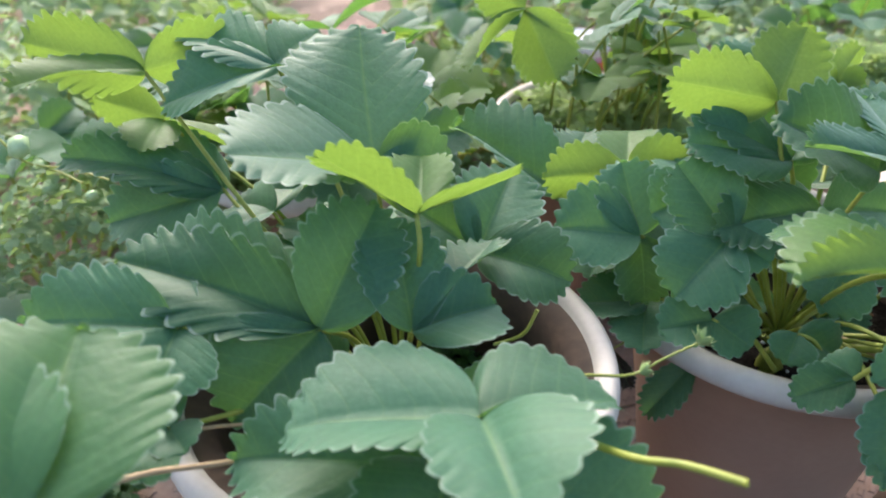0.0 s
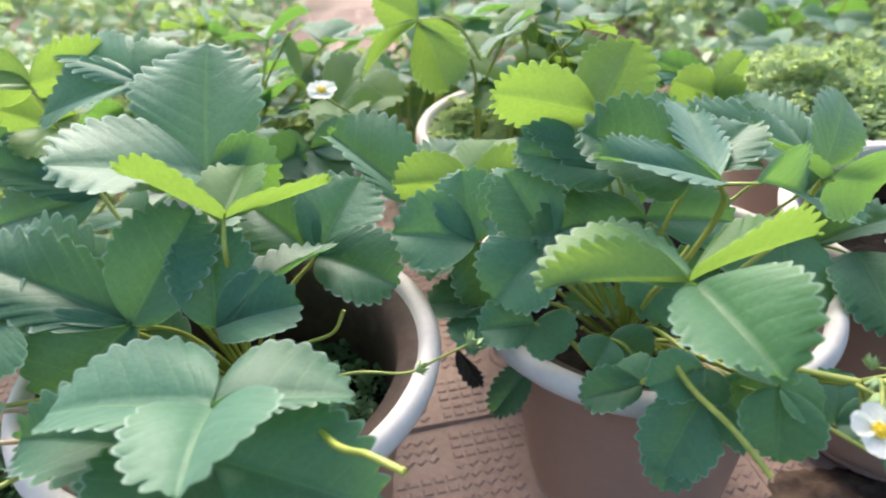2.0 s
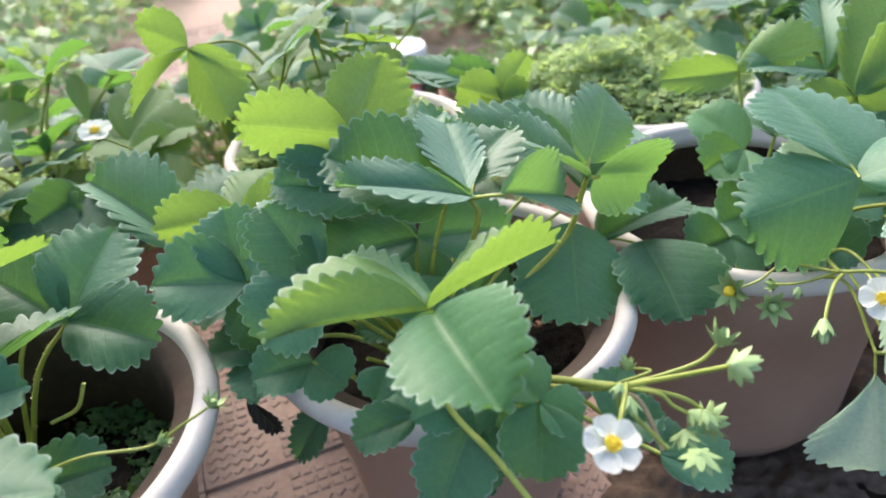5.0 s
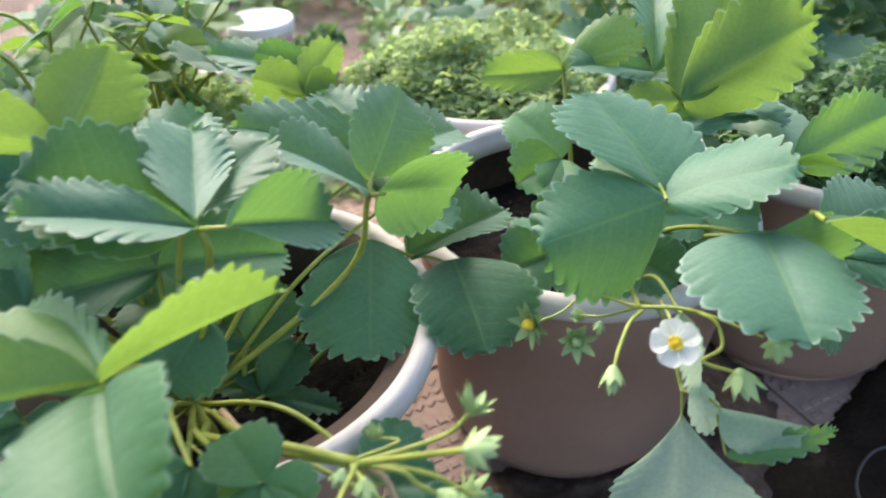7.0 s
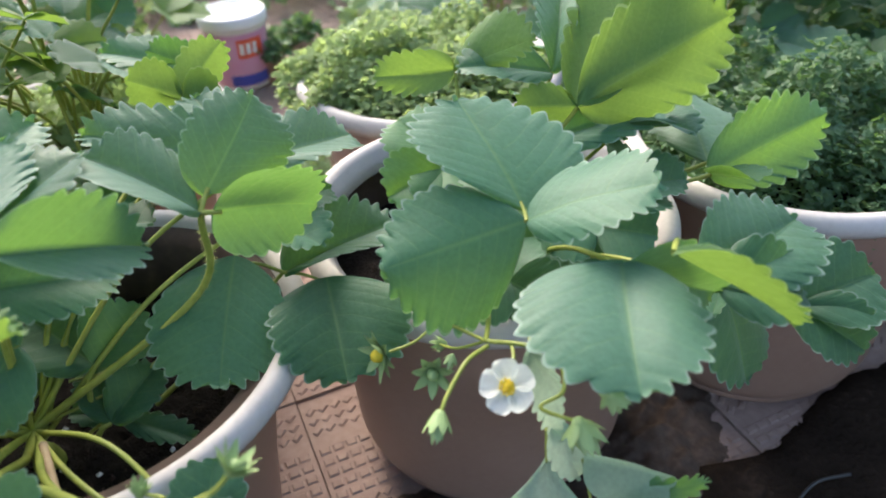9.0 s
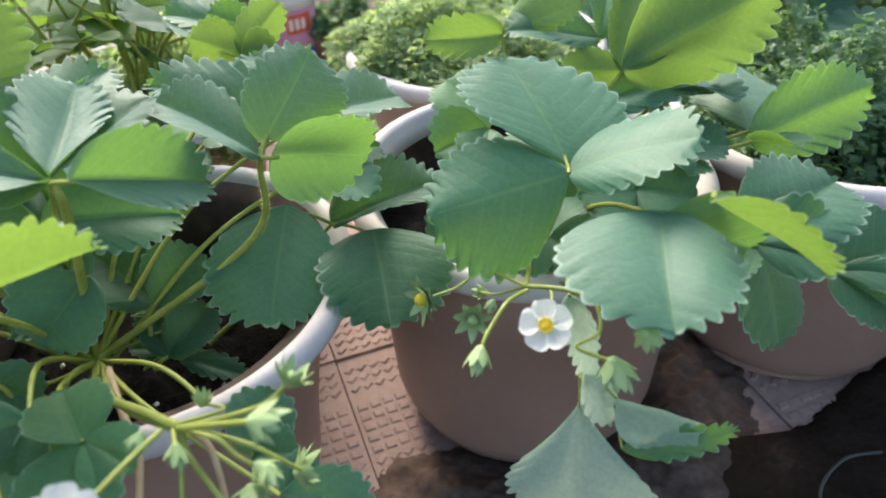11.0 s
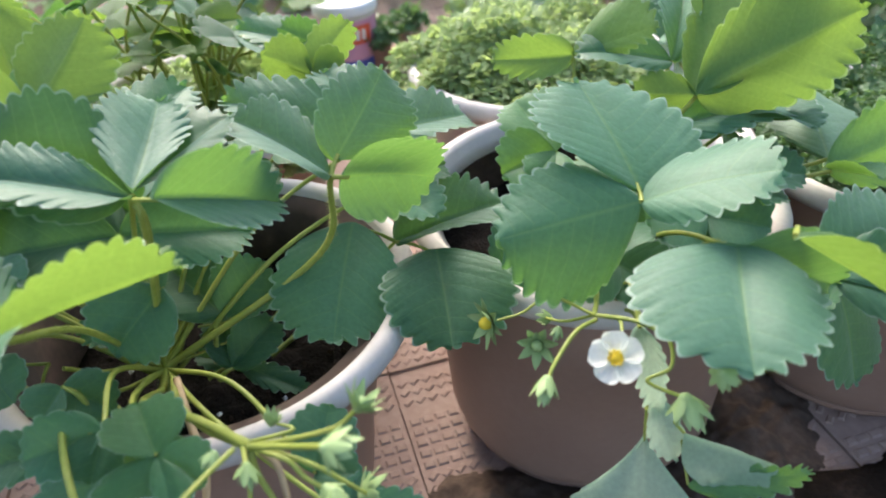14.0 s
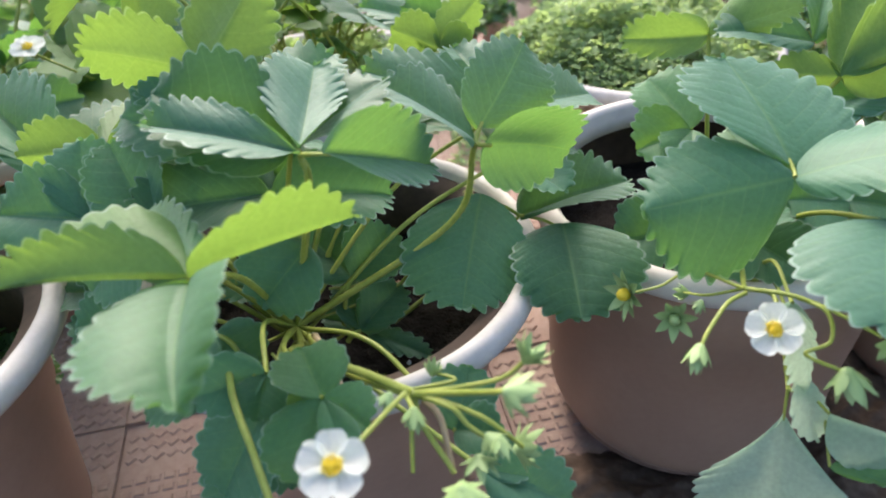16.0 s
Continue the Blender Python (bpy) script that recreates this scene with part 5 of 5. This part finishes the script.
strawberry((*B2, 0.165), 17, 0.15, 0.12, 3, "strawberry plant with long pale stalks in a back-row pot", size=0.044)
strawberry((*A2, 0.165), 19, 0.15, 0.14, 4, "leafy strawberry plant in a back-row pot", size=0.060)
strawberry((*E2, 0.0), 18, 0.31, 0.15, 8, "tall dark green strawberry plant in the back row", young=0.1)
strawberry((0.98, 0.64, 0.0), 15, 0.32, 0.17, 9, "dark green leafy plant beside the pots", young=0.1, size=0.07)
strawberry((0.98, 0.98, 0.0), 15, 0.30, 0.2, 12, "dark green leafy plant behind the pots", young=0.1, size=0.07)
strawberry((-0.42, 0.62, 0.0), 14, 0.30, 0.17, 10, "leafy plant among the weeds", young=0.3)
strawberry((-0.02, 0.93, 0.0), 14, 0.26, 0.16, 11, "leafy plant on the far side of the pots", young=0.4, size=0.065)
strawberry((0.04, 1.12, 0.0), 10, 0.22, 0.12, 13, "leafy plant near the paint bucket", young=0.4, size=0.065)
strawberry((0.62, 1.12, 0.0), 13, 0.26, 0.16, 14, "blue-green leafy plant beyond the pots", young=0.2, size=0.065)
strawberry((-0.36, 0.95, 0.0), 14, 0.28, 0.17, 15, "leafy plant on the weedy side", young=0.3, size=0.065)


def clump(centre, radius, height, count, seed):
    """Places of leaves in an uneven mound, denser at its skin."""
    rnd = random.Random(seed)
    out = []
    while len(out) < count:
        a, r = rnd.uniform(0, 2 * math.pi), radius * math.sqrt(rnd.random())
        edge = 1 - (r / radius) ** 2
        top = height * (0.35 + 0.65 * edge) * max(0.35, 0.8 + 0.6 * noise.noise(Vector((math.cos(a) * r * 24, math.sin(a) * r * 24, seed))))
        z = top * rnd.random() ** 0.5
        out.append((centre[0] + r * math.cos(a), centre[1] + r * math.sin(a), centre[2] + z))
    return out


foliage("frilly_herb", clump((*D, 0.184), 0.116, 0.078, 7500, 1) + clump((D[0] - 0.062, D[1] + 0.005, 0.186), 0.082, 0.066, 3500, 6), HERB_LIGHT, (0.003, 0.0065), "frilly bright green herb filling a pot", "herb", 1, lobes=3)
foliage("fine_herb", clump((*E_, 0.165), 0.115, 0.11, 9000, 2), HERB, (0.0025, 0.007), "fine dark green feathery herb in a pot", "herb", 2, lobes=3)
foliage("fine_herb", clump((*A2, 0.165), 0.12, 0.075, 2400, 3), HERB_LIGHT, (0.006, 0.012), "fine bright herb under the strawberry leaves", "herb", 3, lobes=3)
foliage("fine_herb", clump((*B2, 0.165), 0.12, 0.085, 3000, 4), HERB_LIGHT, (0.006, 0.012), "fine bright herb under the strawberry leaves", "herb", 4, lobes=3)
foliage("soil_weed", [p for k, (x, y, w) in enumerate(((0.028, 0.343, 0.020), (0.012, 0.292, 0.024), (-0.012, 0.368, 0.018), (0.036, 0.312, 0.015), (-0.022, 0.330, 0.020), (-0.010, 0.262, 0.026), (0.010, 0.375, 0.014)))
                      for p in clump((x, y, 0.142), w, 1.5 * w, int(6000 * w), 5 + k)], HERB, (0.0025, 0.0055), "tiny dark weeds sprouting from the potting soil", "weeds", 5, lobes=3)
rnd = random.Random(5)


def patch(x0, x1, y0, y1, height, count, seed):
    r = random.Random(seed)
    out = []
    while len(out) < count:
        x, y = r.uniform(x0, x1), r.uniform(y0, y1)
        d = noise.noise(Vector((x * 4, y * 4, seed))) + 0.25
        if d < 0:
            continue
        out.append((x, y, height * r.random() * min(1.0, d * 2.2) - 0.01))
    return out


foliage("weeds", patch(-1.6, -0.24, 0.45, 1.25, 0.24, 7000, 21), HERB_PALE, (0.012, 0.034), "pale weeds and seedlings along the paving", "weeds", 21)
foliage("weeds", patch(-1.2, -0.27, 0.20, 0.50, 0.13, 3000, 27), HERB_PALE, (0.010, 0.028), "pale weeds crowding the pot", "weeds", 27)
foliage("weeds", patch(-0.24, 0.12, 0.78, 1.22, 0.14, 2600, 22), HERB_PALE, (0.010, 0.028), "low pale weeds between the pots", "weeds", 22)
foliage("weeds", patch(0.40, 2.2, 1.0, 2.4, 0.20, 12000, 23), HERB_PALE, (0.012, 0.036), "low green weeds beyond the paving", "weeds", 23)
foliage("weeds", patch(-0.10, 2.2, 1.55, 3.4, 0.30, 12000, 24), HERB_PALE, (0.02, 0.05), "rough green growth in the distance", "weeds", 24)
foliage("weeds", patch(-2.2, -0.42, 1.2, 3.4, 0.30, 9000, 26), HERB_PALE, (0.02, 0.05), "rough green growth in the distance", "weeds", 26)
foliage("weeds", patch(0.86, 2.0, 0.45, 1.4, 0.36, 6500, 25), HERB, (0.016, 0.045), "dark green weeds beside the pots", "weeds", 25)

foliage("weeds", patch(0.60, 0.98, 0.61, 0.86, 0.34, 3400, 28), HERB, (0.012, 0.030), "dark green weeds crowding the back row", "weeds", 28)

foliage("weeds", patch(0.27, 0.46, 0.84, 1.16, 0.045, 1500, 33), HERB_PALE, (0.006, 0.016), "low weeds on the paving by the bucket", "weeds", 33)

foliage("weeds", clump((-0.325, 0.505, 0.15), 0.06, 0.10, 500, 29), HERB_PALE, (0.007, 0.014), "round-leaved weed among pale berries", "weeds", 29)

foliage("weeds", clump((-0.318, 0.350, 0.0), 0.06, 0.07, 380, 31), HERB, (0.008, 0.018), "low feathery weed growing beside the pot", "weeds", 31, lobes=3)

# ---- paint bucket ----
bucket = thing("paint_bucket", "small white plastic paint bucket with red and magenta print", "bucket", at=(0.228, 1.225, 0.0))
bucket.scale = (0.76, 0.76, 0.80)
part("tub", mesh_from("tub", *lathe([(0.0, 0.003), (0.052, 0.003), (0.055, 0.0), (0.058, 0.006), (0.064, 0.128), (0.066, 0.130), (0.066, 0.138), (0.0, 0.138)], 56), WHITE), bucket)
part("lid", mesh_from("lid", *lathe([(0.064, 0.126), (0.069, 0.126), (0.070, 0.130), (0.070, 0.146), (0.067, 0.150), (0.062, 0.150), (0.060, 0.146), (0.0, 0.146)], 56), WHITE), bucket, "white snap-on lid")


def band(a0, a1, z0, z1, mat, off):
    verts, faces = [], []
    for i in range(49):
        a = a0 + (a1 - a0) * i / 48
        for z in (z0, z1):
            r = 0.058 + (z - 0.006) / 0.122 * 0.006 + off
            verts.append((r * math.cos(a), r * math.sin(a), z))
    for i in range(48):
        faces.append((2 * i, 2 * i + 2, 2 * i + 3, 2 * i + 1))
    return mesh_from("print", verts, faces, mat)


part("print", band(0, 2 * math.pi, 0.012, 0.118, MAGENTA, 0.0006), bucket, "magenta printed sleeve")
part("print", band(-1.5, -0.6, 0.070, 0.108, RED, 0.0011), bucket, "red printed field")
part("print", band(-1.9, -0.2, 0.014, 0.036, BLUE, 0.0011), bucket, "blue printed stripe")
for k in range(3):
    part("print", band(-1.42 + 0.22 * k, -1.28 + 0.22 * k, 0.078, 0.100, WHITE, 0.0016), bucket, "unreadable white bar")

# ---- small things ----


def lump(size, seed, mat, squash=0.55, name="pebble"):
    """An uneven little stone."""
    bm = bmesh.new()
    bmesh.ops.create_icosphere(bm, subdivisions=2, radius=size)
    for v in bm.verts:
        v.co *= 1 + 0.6 * noise.noise(v.co / size * 1.3 + Vector((seed, 0, 0)))
        v.co.z *= squash
    me = bpy.data.meshes.new(name)
    bm.to_mesh(me)
    bm.free()
    me.polygons.foreach_set("use_smooth", [True] * len(me.polygons))
    me.materials.append(mat)
    return me


for i, (x, y, s) in enumerate(((0.2745, 0.4130, 0.0050), (0.2930, 0.3990, 0.0046), (0.3020, 0.4010, 0.0040), (0.2600, 0.4200, 0.0045), (0.2880, 0.4250, 0.0040))):
    tagged(part("pebble", lump(s, i, PEBBLE), None, m=pose(x, y, 0.1575, 20 * i, 10, 50 * i)), "reddish-brown pebble lying on the potting soil", "pebble", "pebbles in the soil")
rnd = random.Random(77)
for base, z in ((A, 0.147), (B, 0.157), (C, 0.157)):
    spots = []
    for i in range(220):
        a, r = rnd.uniform(0, 6.28), 0.088 * math.sqrt(rnd.random())
        spots.append((base[0] + r * math.cos(a), base[1] + r * math.sin(a), z + 0.003 * rnd.random(), rnd.uniform(0.0008, 0.0026)))
    verts, faces = [], []
    for x, y, zz, s in spots:
        n = len(verts)
        verts += [(x + s * dx * rnd.uniform(.6, 1.3), y + s * dy * rnd.uniform(.6, 1.3), zz + s * dz) for dx, dy, dz in ((1, 0, 0), (0, 1, 0), (-1, 0, 0), (0, -1, 0), (0, 0, 1), (0, 0, -1))]
        faces += [tuple(n + k for k in f) for f in ((0, 1, 4), (1, 2, 4), (2, 3, 4), (3, 0, 4), (1, 0, 5), (2, 1, 5), (3, 2, 5), (0, 3, 5))]
    tagged(part("soil_crumbs", mesh_from("soil_crumbs", verts, faces, CRUMB, smooth=False), None), "brown crumbs and grit scattered on potting soil", "soil", kind="stuff")


def stem_arc(name, points, r0, r1, mat, label, category="stem"):
    return tagged(part(name, tube(name, points, r0, r1, mat), None), label, category)


stem_arc("dry_stem", [(0.422, 0.680, 0.196), (0.394, 0.699, 0.207), (0.380, 0.716, 0.214), (0.390, 0.731, 0.217), (0.413, 0.739, 0.209)], 0.0022, 0.0014, STEM_DRY, "dry beige stem arching over the frilly herb")
stem_arc("leaf_stalk", [(0.165, 0.648, 0.230), (0.171, 0.639, 0.286), (0.180, 0.633, 0.328)], 0.0019, 0.0014, STEM, "long pale green stalk rising from a back-row pot")
stem_arc("leaf_stalk", [(0.180, 0.661, 0.232), (0.196, 0.658, 0.278), (0.209, 0.660, 0.314)], 0.0019, 0.0014, STEM, "long pale green stalk rising from a back-row pot")
stem_arc("leaf_stalk", [(0.173, 0.655, 0.240), (0.193, 0.659, 0.245), (0.218, 0.664, 0.250)], 0.0019, 0.0014, STEM, "long pale green stalk rising from a back-row pot")
stem_arc("leaf_stalk", [(0.126, 0.631, 0.243), (0.104, 0.640, 0.290), (0.082, 0.646, 0.317), (0.046, 0.647, 0.319)], 0.0019, 0.0014, STEM, "long pale green stalk rising from a back-row pot")

rnd = random.Random(91)
for c, count, text in ((B2, 16, "strawberry plant of tall pale stalks with small leaves"), (A2, 6, "thin strawberry plant with a few tall stalks")):
    tall = thing("strawberry_plant", text, "plant", "strawberry plants")
    for k in range(count):
        x, y = c[0] + rnd.uniform(-0.07, 0.06), c[1] + rnd.uniform(-0.08, 0.02)
        dx, dy, top = rnd.uniform(-0.07, 0.07), rnd.uniform(-0.05, 0.03), rnd.uniform(0.25, 0.33)
        h = Vector((x + dx, y + dy, top))
        stem = part("leaf", tube("leaf_stalk", [(x, y, 0.16), (x + dx * 0.15, y + dy * 0.15, 0.4 * 0.16 + 0.6 * top), h], 0.0017, 0.0011, STEM, 6, steps=6), tall)
        turn, s = rnd.uniform(0, 6.28), rnd.uniform(0.018, 0.034)
        up = Vector((rnd.gauss(0, 0.35), rnd.gauss(0, 0.35), 1)).normalized()
        for k3 in (-1.25, 0.0, 1.25):
            d = Vector((math.cos(turn + k3), math.sin(turn + k3), 0))
            part("leaflet", rnd.choice(VARIANTS)[k % 2], stem, m=along(h, h + d - up * d.dot(up), up) @ Matrix.Diagonal((s, s, s, 1)))
BERRY = rough_material("pale_green_berry", [(0.3, (0.30, 0.44, 0.20)), (0.7, (0.48, 0.60, 0.34))], 60, 0.4, 0.1, 0.0005)
berry_weed = thing("berry_weed", "trailing weed with small round pale green berries", "plant")
stalk(berry_weed, "trailing_stem", [(-0.360, 0.515, 0.266), (-0.336, 0.504, 0.247), (-0.297, 0.494, 0.245), (-0.263, 0.482, 0.241)], 0.0011, 0.0008, STEM)
stalk(berry_weed, "trailing_stem", [(-0.368, 0.504, 0.215), (-0.344, 0.510, 0.221), (-0.324, 0.510, 0.237), (-0.293, 0.497, 0.231)], 0.0011, 0.0008, STEM)
stalk(berry_weed, "trailing_stem", [(-0.321, 0.506, 0.177), (-0.326, 0.511, 0.202), (-0.313, 0.514, 0.223)], 0.0011, 0.0008, STEM)
part("berry", lump(0.0085, 8, BERRY, 0.95, "berry"), berry_weed, m=Matrix.Translation((-0.342, 0.510, 0.258)))
part("berry", lump(0.0050, 45, BERRY, 0.95, "berry"), berry_weed, m=Matrix.Translation((-0.331, 0.512, 0.241)))
part("berry", lump(0.0060, 35, BERRY, 0.95, "berry"), berry_weed, m=Matrix.Translation((-0.341, 0.498, 0.203)))
part("berry", lump(0.0055, 60, BERRY, 0.95, "berry"), berry_weed, m=Matrix.Translation((-0.330, 0.511, 0.221)))
part("berry", lump(0.0060, 115, BERRY, 0.95, "berry"), berry_weed, m=Matrix.Translation((-0.302, 0.498, 0.198)))
part("berry", lump(0.0050, 128, BERRY, 0.95, "berry"), berry_weed, m=Matrix.Translation((-0.291, 0.500, 0.218)))
part("berry", lump(0.0055, 50, BERRY, 0.95, "berry"), berry_weed, m=Matrix.Translation((-0.340, 0.496, 0.182)))
flower(plant_r, (-0.025, 0.553, 0.287), (0.1, -0.3, 0.95), 0.0125)
stalk(plant_r, "flower_stalk", [(0.060, 0.640, 0.170), (-0.026, 0.555, 0.283)], 0.0012, 0.0009, STEM)
flower(plant_r, (-0.085, 0.633, 0.258), (0.1, -0.3, 0.95), 0.0125)
stalk(plant_r, "flower_stalk", [(0.060, 0.640, 0.170), (-0.088, 0.635, 0.254)], 0.0012, 0.0009, STEM)
flower(plant_r, (-0.072, 0.684, 0.257), (0.1, -0.3, 0.95), 0.0125)
stalk(plant_r, "flower_stalk", [(0.060, 0.640, 0.170), (-0.074, 0.686, 0.253)], 0.0012, 0.0009, STEM)
BRICK = rough_material("faded_red_clay", [(0.3, (0.28, 0.16, 0.13)), (0.7, (0.40, 0.26, 0.22))], 30, 0.8, 0.3, 0.001)
for i, (x, y, k, mat, text) in enumerate(((0.325, 1.270, 0.28, POT_PALE, "small pale plastic pot standing behind the bucket"), (0.275, 1.223, 0.26, BRICK, "small faded red clay pot beside the bucket"))):
    q = thing("plant_pot", text, "plant pot", "small pots by the bucket", at=(x, y, 0))
    part("body", mesh_from("pot_body", *lathe([(0.0, 0.004), (0.060, 0.004), (0.064, 0.0), (0.070, 0.006), (0.088, 0.150), (0.097, 0.152), (0.100, 0.158), (0.100, 0.178), (0.096, 0.182), (0.090, 0.180), (0.086, 0.150), (0.066, 0.03), (0.0, 0.03)], 40), mat), q)
    part("soil", soil_mesh(0.084, 40 + i), q, "dry soil", pose(0, 0, 0.15))
    q.scale = (k, k, k)
    foliage("fine_herb", clump((x, y, 0.15 * k), 0.10 * k + 0.01, 0.05, 260, 50 + i), HERB, (0.008, 0.016), "blue-green seedlings in a small pot", "herb", 50 + i)

bottle = thing("plastic_bottle", "small grey glossy plastic bottle standing beside the pot", "bottle", at=(-0.150, 0.262, 0.0))
bottle.scale = (0.36, 0.36, 0.9)
part("body", mesh_from("bottle", *lathe([(0.0, 0.002), (0.020, 0.002), (0.023, 0.006), (0.023, 0.105), (0.020, 0.120), (0.011, 0.132), (0.0, 0.132)], 32), BLACK), bottle)
part("cap", mesh_from("cap", *lathe([(0.011, 0.130), (0.013, 0.131), (0.013, 0.146), (0.011, 0.149), (0.0, 0.149)], 24), BLACK), bottle, "grey screw cap")
CABLE = rough_material("grey_cable", [(0.3, (0.03, 0.03, 0.03)), (0.7, (0.06, 0.06, 0.055))], 40, 0.5, 0.1, 0.0005)
stem_arc("cable", [(0.651, 0.306, 0.012), (0.659, 0.322, 0.012), (0.674, 0.336, 0.012), (0.694, 0.346, 0.012), (0.720, 0.347, 0.012)], 0.0012, 0.0012, CABLE, "thin grey cable lying in a loop on the dark earth", "cable")

rnd = random.Random(31)
for base in (A, B, C):
    verts, faces = [], []
    for i in range(16):
        a, r, s = rnd.uniform(0, 6.28), 0.086 * math.sqrt(rnd.random()), rnd.uniform(0.0009, 0.0020)
        n = len(verts)
        verts += [(base[0] + r * math.cos(a) + s * x * rnd.uniform(.6, 1.4), base[1] + r * math.sin(a) + s * y * rnd.uniform(.6, 1.4), (0.1515 if base == A else 0.1615) + s * z) for x, y, z in ((1, 0, 0), (0, 1, 0), (-1, 0, 0), (0, -1, 0), (0, 0, 1), (0, 0, -1))]
        faces += [tuple(n + k for k in f) for f in ((0, 1, 4), (1, 2, 4), (2, 3, 4), (3, 0, 4), (1, 0, 5), (2, 1, 5), (3, 2, 5), (0, 3, 5))]
    tagged(part("perlite", mesh_from("perlite", verts, faces, WHITE, smooth=False), None), "white perlite grains scattered on potting soil", "grit", kind="stuff")
